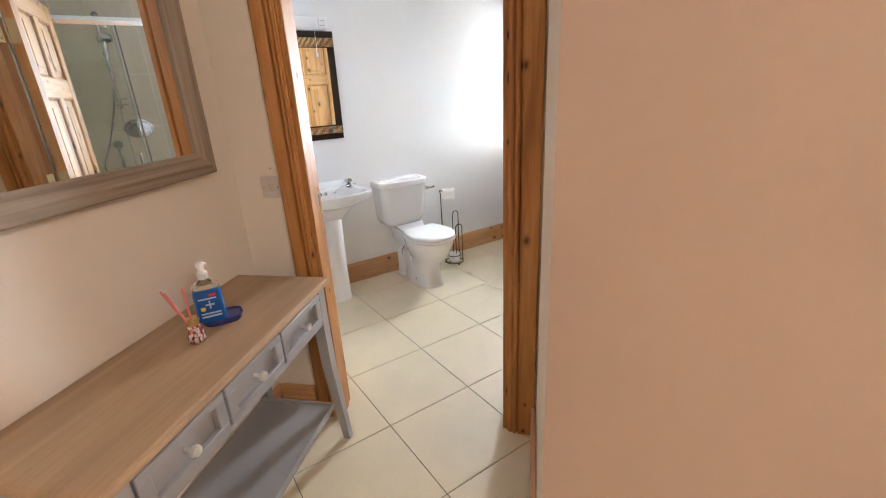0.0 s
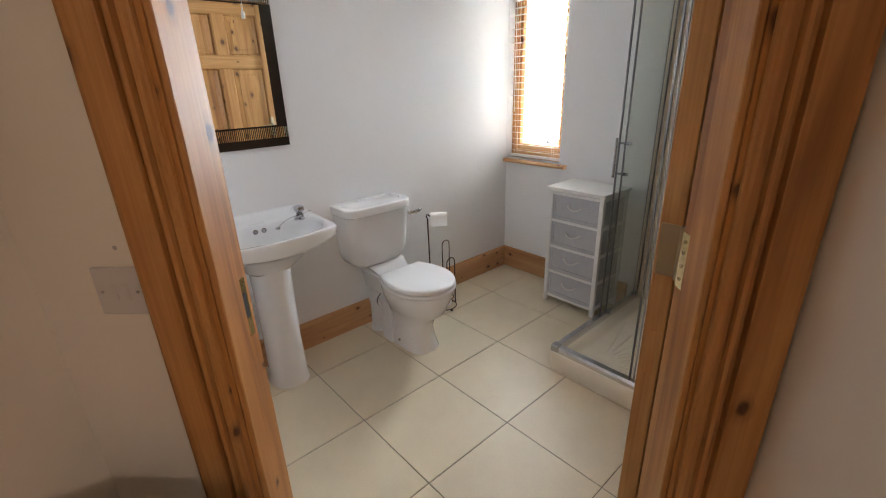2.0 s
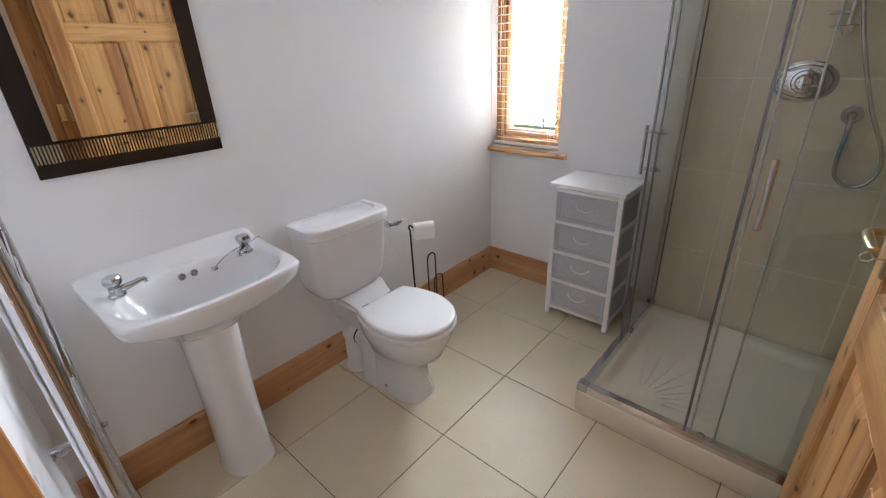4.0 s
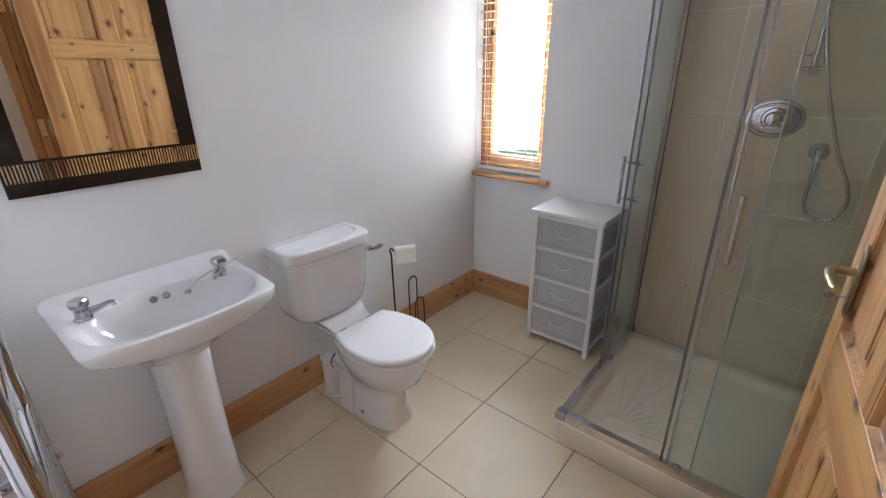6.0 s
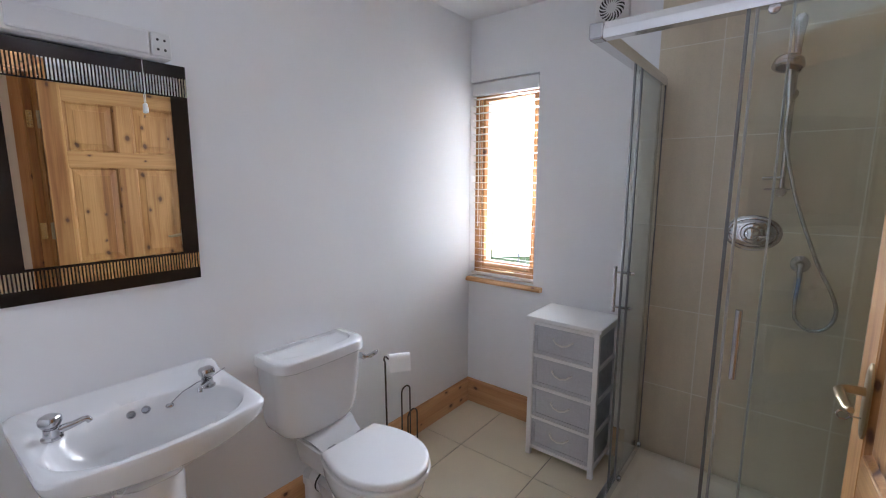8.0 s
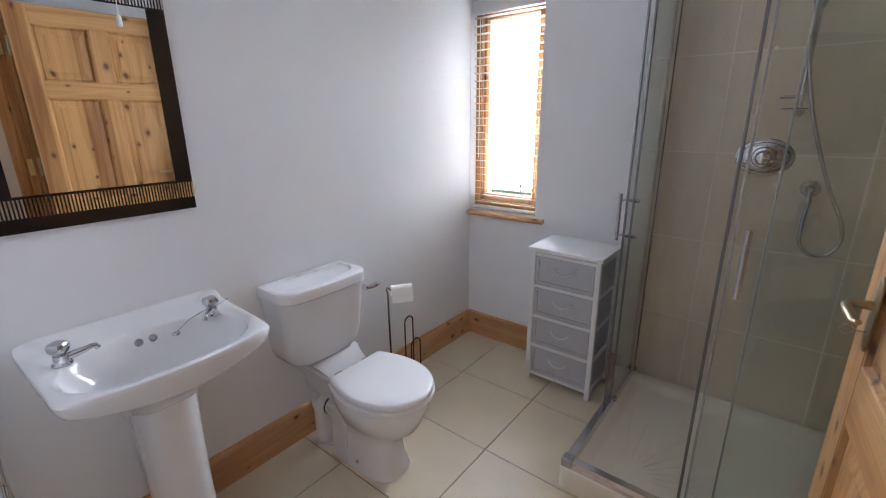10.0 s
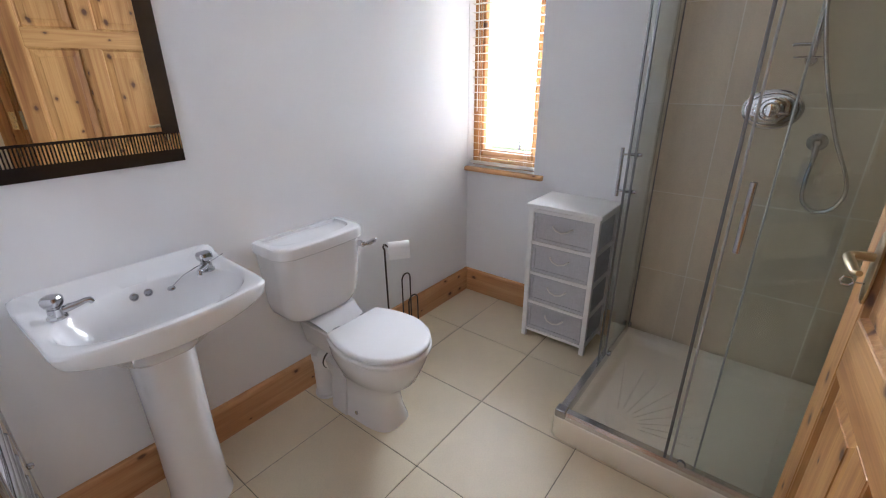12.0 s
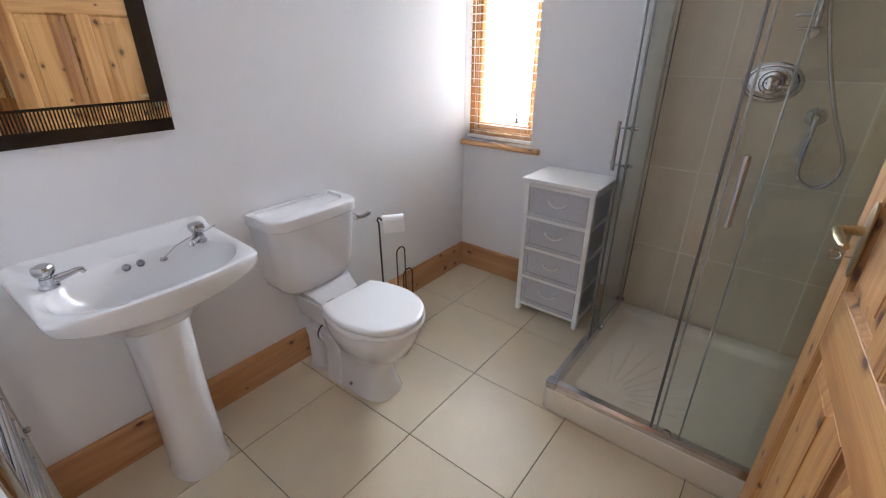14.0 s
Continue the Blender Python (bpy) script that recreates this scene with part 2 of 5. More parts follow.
def tile_material(name, colour, spread, rough, relief=0.04, streaky=False):
    m, nt, b = material(name)
    v = coords(nt, (1, 1, 1))
    info = nt.nodes.new("ShaderNodeObjectInfo")
    cloud = node(nt, "TexNoise", Scale=5.0, Detail=5.0, Roughness=0.6)
    speck = node(nt, "TexNoise", Scale=160.0, Detail=2.0)
    if streaky:
        nt.links.new(coords(nt, (12, 60, 2.2)), cloud.inputs["Vector"])
        cloud.inputs["Scale"].default_value = 1.0
    else:
        nt.links.new(v, cloud.inputs["Vector"])
    nt.links.new(v, speck.inputs["Vector"])
    lo = tuple(c * (1 - spread) for c in colour)
    hi = tuple(c * (1 + spread) for c in colour)
    base = ramp(nt, cloud.outputs["Fac"], [(0.3, lo), (0.7, hi)])
    tone = ramp(nt, info.outputs["Random"], [(0.0, (0.965, 0.965, 0.965)), (1.0, (1, 1, 1))])
    col = mix(nt, 1.0, base, tone, "MULTIPLY")
    grain = ramp(nt, speck.outputs["Fac"], [(0.3, (0.95, 0.95, 0.94)), (0.6, (1, 1, 1))])
    nt.links.new(mix(nt, 1.0, col, grain, "MULTIPLY"), b.inputs["Base Color"])
    b.inputs["Roughness"].default_value = rough
    bump(nt, b, cloud.outputs["Fac"], relief, 0.002)
    return m


floor_tile = tile_material("cream_porcelain", (0.76, 0.66, 0.485), 0.04, 0.42)
shower_tile = tile_material("beige_wall_tile", (0.70, 0.612, 0.465), 0.06, 0.30, streaky=True)
grout_floor = paint("grey_grout", (0.20, 0.17, 0.14), 0.9, 200, 0.2, 0.2)
grout_wall = paint("pale_grout", (0.78, 0.73, 0.63), 0.9, 200, 0.2, 0.06)
ceramic = plain("white_ceramic", (0.83, 0.83, 0.84), 0.10, Coat_Weight=0.6, Coat_Roughness=0.04)
seat_plastic = plain("white_seat_plastic", (0.84, 0.84, 0.845), 0.22)
tray_acrylic = paint("cream_acrylic", (0.87, 0.81, 0.69), 0.3, 60, 0.02, 0.02)
chrome = plain("chrome", (0.56, 0.56, 0.58), 0.06, 1.0)
satin = plain("satin_chrome", (0.50, 0.50, 0.52), 0.20, 1.0)
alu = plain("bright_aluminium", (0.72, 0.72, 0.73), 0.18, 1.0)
# alu darkened for the shower uprights, their shade put into the colour
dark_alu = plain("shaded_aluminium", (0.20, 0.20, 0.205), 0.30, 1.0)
brass = plain("brass", (0.80, 0.62, 0.30), 0.22, 1.0)
aged_brass = plain("aged_brass", (0.48, 0.40, 0.26), 0.28, 1.0)
iron = plain("bronze_wire", (0.06, 0.05, 0.045), 0.4, 0.8)
rubber = plain("rubber_and_hole_dark", (0.03, 0.03, 0.03), 0.6)
white_plastic = plain("white_plastic", (0.80, 0.80, 0.80), 0.35)
mirror_glass = plain("mirror_silver", (0.83, 0.845, 0.83), 0.01, 1.0)


def glass(name, tint):
    m, nt, b = material(name)
    b.inputs["Base Color"].default_value = (*tint, 1)
    b.inputs["Roughness"].default_value = 0.0
    b.inputs["IOR"].default_value = 1.45
    b.inputs["Transmission Weight"].default_value = 1.0
    return m


clear_glass = glass("clear_glass", (0.935, 0.98, 0.957))

# ---- setting ----
TOP = 2.445
S, GX, GY = 0.453, 1.112, 2.688            # floor tile pitch and a joint's place
floor = part("floor", boxed(-2.1, 3.05, -4.4, 3.1, -0.12, -0.003), grout_floor)
tagged(floor, "cream square porcelain floor tiles with thin dark grey joints", "floor", kind="structure")
tile_bm = boxed(-S / 2 + 0.0018, S / 2 - 0.0018, -S / 2 + 0.0018, S / 2 - 0.0018, -0.01, 0.0, 0.0012)
first_tile = part("floor_tile", tile_bm, floor_tile, floor)
tile_spots = []
for i in range(-7, 4):
    for j in range(-16, 1):
        x, y = GX + (i + 0.5) * S, GY + (j + 0.5) * S
        if -2.0 < x < 3.0 and -4.4 < y < 3.05 and not (x > 0.95 and y < 0.2):
            tile_spots.append((x, y))
first_tile.matrix_basis = Matrix.Translation((*tile_spots[0], 0))
for x, y in tile_spots[1:]:
    t = new("floor_tile", first_tile.data)
    t.parent = floor
    t.matrix_basis = Matrix.Translation((x, y, 0)) @ pose(0, 0, 0, 0, 0, random.choice((0, 90, 180, 270)))
ceiling = tagged(part("ceiling", boxed(-2.1, 3.2, -4.45, 3.2, TOP, TOP + 0.1), ceiling_paint), "flat white painted plaster ceiling", "ceiling", kind="structure")

WL, WR, WLOW, WHIGH = 2.968, 2.502, 0.868, 2.085      # window opening in the east wall
EAST = 2.93
SOUTH = 0.87
NORTH = 2.970
wall("wall_north", (0.45, NORTH), (3.2, NORTH), 0.2, 0, TOP, wall_paint, label="plain matt white plastered bathroom wall")
wall("wall_east", (EAST, 3.0), (EAST, SOUTH - 0.1), 0.26, 0, TOP, wall_paint, [(3.0 - WL, 3.0 - WR, WLOW, WHIGH)], label="matt white plastered wall with a narrow window")
wall("wall_west", (0.53, 1.67), (0.53, 3.0), 0.1, 0, TOP, wall_paint, label="matt white plastered wall beside the towel rail")
wall("wall_south", (3.1, SOUTH), (1.2, SOUTH), 0.1, 0, TOP, wall_paint, label="white plastered wall behind the open door")
# the diagonal wall with the doorway: two faces, one slab
DL, DR, DH = -0.731, 0.052, 2.03            # lining faces and door height
N0, N1 = 1.45, 1.56
for face0, face1, coat, where in ((N0, 1.505, hall_paint, "hall side of the wall"), (1.505, N1, wall_paint, "matt white bathroom side of the wall")):
    dw = bmesh.new()
    box(dw, -1.034, DL - 0.03, face0, face1, 0, TOP)
    box(dw, DR + 0.03, 0.30, face0, face1, 0, TOP)
    box(dw, DL - 0.03, DR + 0.03, face0, face1, DH + 0.03, TOP)
    tagged(part("wall_doorway", dw, coat, m=DM), where + " with the pine doorway", "wall", kind="structure")
p1, p2 = P(-1.034, 1.60), P(-1.034, -1.75)
wall("wall_hall_table", (p2.x, p2.y), (p1.x, p1.y), 0.1, 0, TOP, hall_paint, label="warm off-white hall wall behind the console table")
p1, p2 = P(0.182, 1.452), P(0.171, 0.724)
wall("wall_hall_passage", (p1.x, p1.y), (p2.x, p2.y), 0.12, 0, TOP, hall_paint, label="warm off-white wall beside the doorway")
wall("wall_hall_side", (p2.x, p2.y), (p2.x + 0.001, -4.3), 0.14, 0, TOP, peach_hall, label="plain peach-coloured plastered hall wall")
# unseen walls added to close the hall; the far, darker back dims reflections
wall("wall_hall_back", (p2.x + 0.1, -4.3), (-2.0, -4.3), 0.1, 0, TOP, peach_hall, label="plastered wall added to close the hall, out of view")
wall("wall_hall_end", (-1.95, -4.35), (-1.95, -0.4), 0.1, 0, TOP, hall_paint, label="plastered wall added to close the hall, out of view")
# ---- outside ----
grass = paint("grass", (0.10, 0.16, 0.05), 0.95, 8, 0.5, 0.3)
tagged(part("ground", boxed(3.25, 400, -300, 300, -0.6, -0.45), grass), "open green grass outside the window", "ground", kind="structure")
glow, gnt, gb = material("white_overcast_sky")
gb.inputs["Base Color"].default_value = (0, 0, 0, 1)
gsep = gnt.nodes.new("ShaderNodeSeparateXYZ")
gtc = gnt.nodes.new("ShaderNodeTexCoord")
gnt.links.new(gtc.outputs["Object"], gsep.inputs[0])
gmap = gnt.nodes.new("ShaderNodeMapRange")
gmap.inputs["From Min"].default_value, gmap.inputs["From Max"].default_value = -0.6, 1.6
gnt.links.new(gsep.outputs["Z"], gmap.inputs["Value"])
gnt.links.new(ramp(gnt, gmap.outputs[0], [(0.0, (0.30, 0.36, 0.24)), (0.42, (0.42, 0.48, 0.36)), (0.55, (0.80, 0.85, 0.88)), (1.0, (0.93, 0.97, 1.0))]), gb.inputs["Emission Color"])
gb.inputs["Emission Strength"].default_value = 2.1
tagged(part("backdrop", boxed(11, 11.1, -30, 30, -0.45, 30), glow), "white overcast sky over a pale green field", "sky", kind="structure")

# ---- trim: skirting, door frame, window ----
def skirting(name, p, q, mat, h=0.160, t=0.018):
    """A rounded pine skirting board along the foot of a wall, on the right-hand side of p to q."""
    p, q = Vector((*p, 0)), Vector((*q, 0))
    d = q - p
    prof = [(0, 0), (-t, 0), (-t, h - 0.022), (-t * 0.85, h - 0.010), (-t * 0.55, h - 0.002), (-t * 0.3, h), (0, h)]
    bm = bmesh.new()
    rings(bm, [[(x, y, z) for y, z in prof] for x in (0, d.length)])
    ob = part(name, bm, mat, smooth=False, m=Matrix.Translation(p) @ pose(0, 0, 0, 0, 0, math.degrees(math.atan2(d.y, d.x))))
    return tagged(ob, "knotty varnished pine skirting board along the wall", "skirting", kind="structure")


skirting("baseboard", (0.53, NORTH - 0.001), (EAST - 0.001, NORTH - 0.001), pine_x)
skirting("baseboard", (EAST - 0.001, NORTH), (EAST - 0.001, 1.94), pine_x)
skirting("baseboard", (0.531, 1.70), (0.531, NORTH - 0.02), pine_x)
p2 = P(0.171, 0.724)
a, b = P(-1.033, -1.6), P(-1.033, 1.449)
skirting("baseboard", (a.x, a.y), (b.x, b.y), pine_x)
a, b = P(-1.014, 1.449), P(-0.842, 1.449)
skirting("baseboard", (a.x, a.y), (b.x, b.y), pine_x)
a, b = P(0.1785, 1.425), P(0.169, 0.730)
skirting("baseboard", (a.x, a.y), (b.x, b.y), pine_x)
skirting("baseboard", (p2.x - 0.001, 0.385), (p2.x - 0.001, -2.28), pine_x)

door_frame = empty("door_frame", DM)
tagged(door_frame, "knotty orange pine door lining with moulded architrave", "door frame", kind="structure")


def architrave(e_out, e_in, face, out):
    """A moulded upright board from its outer to its inner edge on a wall face; out: which way it stands proud."""
    w = e_in - e_out
    prof = [(0, 0), (0, .016), (.03, .021), (.10, .023), (.585, .023), (.60, .0215), (.606, .010), (.632, .0085), (.645, .013), (.68, .0195), (.74, .0225), (.79, .021), (.80, .010), (.832, .0085), (.845, .0145), (.92, .0145), (.95, .010), (1, .009), (1, 0)]
    bm = bmesh.new()
    rings(bm, [[(e_out + w * u, face + out * t, z) for u, t in prof] for z in (0.0, 2.125)])
    return part("architrave", bm, pine_z, door_frame)


architrave(-0.832, DL - 0.008, N0, -1)
architrave(0.175, DR + 0.008, N0, -1)
architrave(-0.808, DL - 0.008, N1, 1)
architrave(0.155, DR + 0.008, N1, 1)
for face, out in ((N0, -1), (N1, 1)):
    bm = bmesh.new()
    box(bm, DL - 0.008, DR + 0.008, min(face, face + out * 0.022), max(face, face + out * 0.022), DH + 0.008, DH + 0.11, 0.003)
    part("head_architrave", bm, pine_x, door_frame)
part("lining", boxed(DL - 0.03, DL, N0 + 0.001, N1 - 0.001, 0, DH), pine_z, door_frame)
part("lining", boxed(DR, DR + 0.03, N0 + 0.001, N1 - 0.001, 0, DH), pine_z, door_frame)
part("head_lining", boxed(DL - 0.03, DR + 0.03, N0 + 0.001, N1 - 0.001, DH, DH + 0.03), pine_x, door_frame)
part("door_stop", boxed(DL, DL + 0.012, N0 + 0.004, 1.516, 0, DH - 0.012, 0.002), pine_z, door_frame)
part("door_stop", boxed(DR - 0.012, DR, N0 + 0.004, 1.516, 0, DH - 0.012, 0.002), pine_z, door_frame)
part("door_stop", boxed(DL, DR, N0 + 0.004, 1.516, DH - 0.012, DH, 0.002), pine_x, door_frame)
strike = part("strike_plate", boxed(DL, DL + 0.002, 1.519, 1.548, 0.972, 1.092, 0.0006), brass, door_frame, "worn brass strike plate")
# dark block on the plate, its colour giving the shade inside the hole
part("keep_hole", boxed(DL + 0.0005, DL + 0.0028, 1.526, 1.541, 1.012, 1.062), rubber, strike)
HINGES = (0.34, 1.066, 1.72)
for z in HINGES:
    plate = part("hinge_plate", boxed(DR - 0.0025, DR, 1.522, 1.556, z, z + 0.10, 0.001), brass, door_frame, "brass butt hinge leaf")
    for dz in (0.018, 0.042, 0.066, 0.085):
        part("screw", lathe([(0.0035, -0.0012), (0.003, 0.0)], 8, (DR - 0.0027, 1.532 + (0.012 if int(dz * 1000) % 4 else 0), z + dz), "x"), aged_brass, plate)

# window in the corner
window = empty("window_1", pose(-0.045, 0, 0))
tagged(window, "narrow pine-framed casement window with a venetian blind before it", "window", kind="structure")
wx0, wx1 = 3.034, 3.096
for y0, y1 in ((WR, WR + 0.042), (WL - 0.042, WL)):
    part("frame_upright", boxed(wx0, wx1, y0, y1, WLOW, WHIGH, 0.003), pine_z, window)
for z0, z1 in ((WLOW, WLOW + 0.06), (WHIGH - 0.06, WHIGH)):
    part("frame_rail", boxed(wx0, wx1, WR + 0.042, WL - 0.042, z0, z1, 0.003), pine_y, window)
for y0, y1 in ((WR + 0.042, WR + 0.066), (WL - 0.066, WL - 0.042)):
    part("sash_upright", boxed(wx0 + 0.012, wx1 - 0.01, y0, y1, WLOW + 0.06, WHIGH - 0.06, 0.004), pine_z, window)
for z0, z1 in ((WLOW + 0.06, WLOW + 0.105), (WHIGH - 0.105, WHIGH - 0.06)):
    part("sash_rail", boxed(wx0 + 0.012, wx1 - 0.01, WR + 0.066, WL - 0.066, z0, z1, 0.004), pine_y, window)
pane = part("pane", boxed(3.067, 3.071, WR + 0.06, WL - 0.06, WLOW + 0.1, WHIGH - 0.1), clear_glass, window)
pane.visible_shadow = False
part("stay", tubed([(3.033, 2.66, WLOW + 0.050), (3.023, 2.70, WLOW + 0.050), (3.023, 2.80, WLOW + 0.048), (3.033, 2.83, WLOW + 0.045)], 0.006, 8), brass, window)
sill = bmesh.new()
rings(sill, [[(x, y, z) for x, z in [(3.034, 0.840), (2.903, 0.840), (2.895, 0.844), (2.891, 0.8535), (2.895, 0.863), (2.903, 0.867), (3.034, 0.867)]] for y in (2.442, 2.969)])
tagged(part("window_sill", sill, pine_y), "rounded varnished pine window board under the window", "window sill", kind="structure")

blind = empty("venetian_blind", pose(2.955, 0, 0))
tagged(blind, "white slatted venetian blind, lowered with open slats", "blind")
slat_paint = plain("cream_slat", (0.82, 0.79, 0.73), 0.4)
part("headrail", boxed(-0.018, 0.018, WR + 0.008, WL - 0.006, 2.004, 2.076, 0.004), white_plastic, blind)
part("bottom_rail", boxed(-0.013, 0.013, WR + 0.010, WL - 0.008, 0.882, 0.900, 0.004), slat_paint, blind)
slat_bm = bmesh.new()
rings(slat_bm, [[(-0.0125, y, -0.001), (-0.006, y, 0.0006), (0, y, 0.0011), (0.006, y, 0.0006), (0.0125, y, -0.001), (0.006, y, -0.0002), (0, y, 0.0003), (-0.006, y, -0.0002)] for y in (WR + 0.010, WL - 0.008)])
slat = part("slat", slat_bm, slat_paint, blind)
slat.matrix_basis = pose(0, 0, 0.925, 0, 11, 0)
k = 1
while 0.925 + k * 0.0425 < 1.997:
    s = new("slat", slat.data)
    s.parent = blind
    s.matrix_basis = pose(0, 0, 0.925 + k * 0.0425, 0, 11 + random.uniform(-2, 2), 0)
    k += 1
for y in (WR + 0.075, WL - 0.07):
    for x in (-0.0135, 0.0135):
        part("ladder_cord", tubed([(x, y, 0.895), (x, y, 1.98)], 0.0009, 5), slat_paint, blind)
cord = part("pull_cord", tubed([(-0.022, 2.605, 1.985), (-0.022, 2.606, 1.06)], 0.0012, 5), slat_paint, blind)
for z in (1.045, 1.008):
    part("cord_toggle", lathe([(0.002, 0.022), (0.005, 0.012), (0.0075, -0.006), (0.006, -0.012), (0.002, -0.014)], 10, (-0.022, 2.606, z)), plain("grey_toggle", (0.25, 0.25, 0.26), 0.4) if z > 1.02 else satin, cord)
part("tilt_wand", tubed([(-0.022, 2.905, 1.98), (-0.022, 2.907, 1.2)], 0.003, 6), slat_paint, blind)

# ---- wall tiling in the shower ----
def tiling(name, m, us, zs, label):
    """Tiles between the joints us and zs on a thin bed; u runs along the wall, y out of it."""
    bed = part(name, boxed(us[0], us[-1], 0.0, 0.0088, zs[0], zs[-1]), grout_wall, m=m)
    tagged(bed, label, "wall tiles", kind="structure")
    for u0, u1 in zip(us, us[1:]):
        for z0, z1 in zip(zs, zs[1:]):
            part("wall_tile", boxed(u0 + 0.0022, u1 - 0.0022, 0.0, 0.010, z0 + 0.0022, z1 - 0.0022, 0.0008), shower_tile, bed)


ZS = [0.06, 0.467, 0.872, 1.277, 1.682, 2.087, TOP - 0.002]
tiling("wall_tiling_east", Matrix.Translation((EAST, 0, 0)) @ pose(0, 0, 0, 0, 0, 90), [SOUTH, 1.132, 1.637, 1.892], ZS, "beige streaked ceramic tiles with pale grout in the shower")
tiling("wall_tiling_south", Matrix.Translation((EAST - 0.012, SOUTH, 0)) @ pose(0, 0, 0, 0, 0, 0) @ Matrix.Diagonal((-1, 1, 1, 1)), [0.0, 0.50, 0.93], ZS, "beige streaked ceramic tiles with pale grout in the shower")

# ---- door leaf ----
leaf = empty("door_1", pose(1.167, 1.077, 0, 0, 0, 5.2))
tagged(leaf, "knotty varnished six-panel pine door standing wide open", "door", kind="structure")
LW, LH, LT = 0.780, 1.985, 0.040
for u0, u1 in ((0, 0.10), (LW - 0.10, LW)):
    part("stile", boxed(u0, u1, 0, LT, 0.012, LH, 0.002), door_z, leaf)
RAILS = ((0.012, 0.21), (0.77, 0.912), (1.50, 1.595), (1.885, LH))
for z0, z1 in RAILS:
    part("rail", boxed(0.10, LW - 0.10, 0.0005, LT - 0.0005, z0, z1, 0.002), door_x, leaf)
for (za, zb), (zc, zd) in zip(RAILS, RAILS[1:]):
    part("mullion", boxed(LW / 2 - 0.045, LW / 2 + 0.045, 0.0005, LT - 0.0005, zb, zc, 0.002), door_z, leaf)
    for u0, u1 in ((0.10, LW / 2 - 0.045), (LW / 2 + 0.045, LW - 0.10)):
        bm = bmesh.new()
        for side in (0, 1):
            f = (lambda d: d) if side == 0 else (lambda d: LT - d)
            lv = [(0.0, 0.002), (0.004, 0.003), (0.010, 0.012), (0.0125, 0.0145), (0.015, 0.0145), (0.016, 0.0125), (0.046, 0.0075), (0.0475, 0.005)]
            secs = [[(u0 + i, f(d), zb + i), (u1 - i, f(d), zb + i), (u1 - i, f(d), zc - i), (u0 + i, f(d), zc - i)] for i, d in lv]
            rows = [[bm.verts.new(p) for p in s] for s in secs]
            for r0, r1 in zip(rows, rows[1:]):
                for i in range(4):
                    bm.faces.new((r0[i], r0[(i + 1) % 4], r1[(i + 1) % 4], r1[i]))
            bm.faces.new(rows[-1])
        part("panel", bm, door_z, leaf)
for z in HINGES:
    plate = part("hinge", boxed(-0.002, 0.0, 0.003, LT - 0.004, z, z + 0.10, 0.0006), aged_brass, leaf, "tarnished brass butt hinge with screws")
    part("knuckle", lathe([(0.0065, 0.0), (0.0072, 0.002), (0.0072, 0.098), (0.0065, 0.10)], 12, (-0.006, -0.005, z)), aged_brass, plate)
    for i, dz in enumerate((0.016, 0.04, 0.064, 0.086)):
        part("screw", lathe([(0.004, -0.001), (0.0035, 0.0)], 8, (-0.0022, 0.014 + 0.012 * (i % 2), z + dz), "x"), aged_brass, plate)
part("edge_plug", boxed(-0.0008, 0.0, 0.010, 0.030, 0.845, 0.945), pine_z, leaf)
for side in (1, -1):
    y0 = LT if side > 0 else 0.0
    def Y(d, y0=y0, side=side):
        return y0 + side * d
    u = LW - 0.092
    bm = bmesh.new()
    out = [(u + 0.021 * math.cos(t) * (1 if abs(math.sin(t)) < 0.8 else 0.9), 1.030 + 0.085 * math.copysign(abs(math.sin(t)) ** 0.7, math.sin(t))) for t in (2 * math.pi * k / 28 for k in range(28))]
    rings(bm, [[(x, Y(0), z) for x, z in out], [(x, Y(0.004), z) for x, z in out], [(u + (x - u) * 0.72, Y(0.007), 1.030 + (z - 1.030) * 0.9) for x, z in out]])
    plate = part("handle_plate", bm, aged_brass, leaf, "aged brass lever handle plate", smooth=True)
    part("lever", tubed([(u, Y(0.006), 1.050), (u, Y(0.030), 1.050), (u - 0.006, Y(0.046), 1.050), (u - 0.02, Y(0.052), 1.051), (u - 0.06, Y(0.053), 1.049), (u - 0.095, Y(0.050), 1.043), (u - 0.11, Y(0.047), 1.048)], [0.010, 0.009, 0.009, 0.009, 0.010, 0.008, 0.006], 12), aged_brass, plate, smooth=True)
    if side > 0:
        part("key", tubed([(u, Y(0.006), 0.990), (u, Y(0.024), 0.990), (u + 0.001, Y(0.030), 0.999), (u + 0.001, Y(0.042), 0.999), (u + 0.001, Y(0.047), 0.990), (u + 0.001, Y(0.042), 0.981), (u + 0.001, Y(0.030), 0.981), (u, Y(0.024), 0.989)], 0.0022, 6), satin, plate)

# ---- bathroom mirror and light ----
black_glass = plain("black_glass", (0.018, 0.014, 0.013), 0.12)
bath_mirror = empty("wall_mirror", pose(1.015, 2.9665, 1.149, 0, 0, -0.45) @ pose(-1.015, 0, 0, 1.05, 0, 0) @ pose(0, -2.972, -1.149))
tagged(bath_mirror, "mirror with black glass border and striped bands hung on the wall", "mirror")
MX0, MX1, MZ0, MZ1, MY = 0.762, 1.267, 1.149, 1.854, 2.972
part("border", boxed(MX0, MX1, MY - 0.012, MY, MZ0, MZ1, 0.0015), black_glass, bath_mirror, "black glass border")
part("glass", boxed(MX0 + 0.058, MX1 - 0.052, MY - 0.0135, MY - 0.0125, MZ0 + 0.098, MZ1 - 0.102), mirror_glass, bath_mirror, "silvered mirror glass")
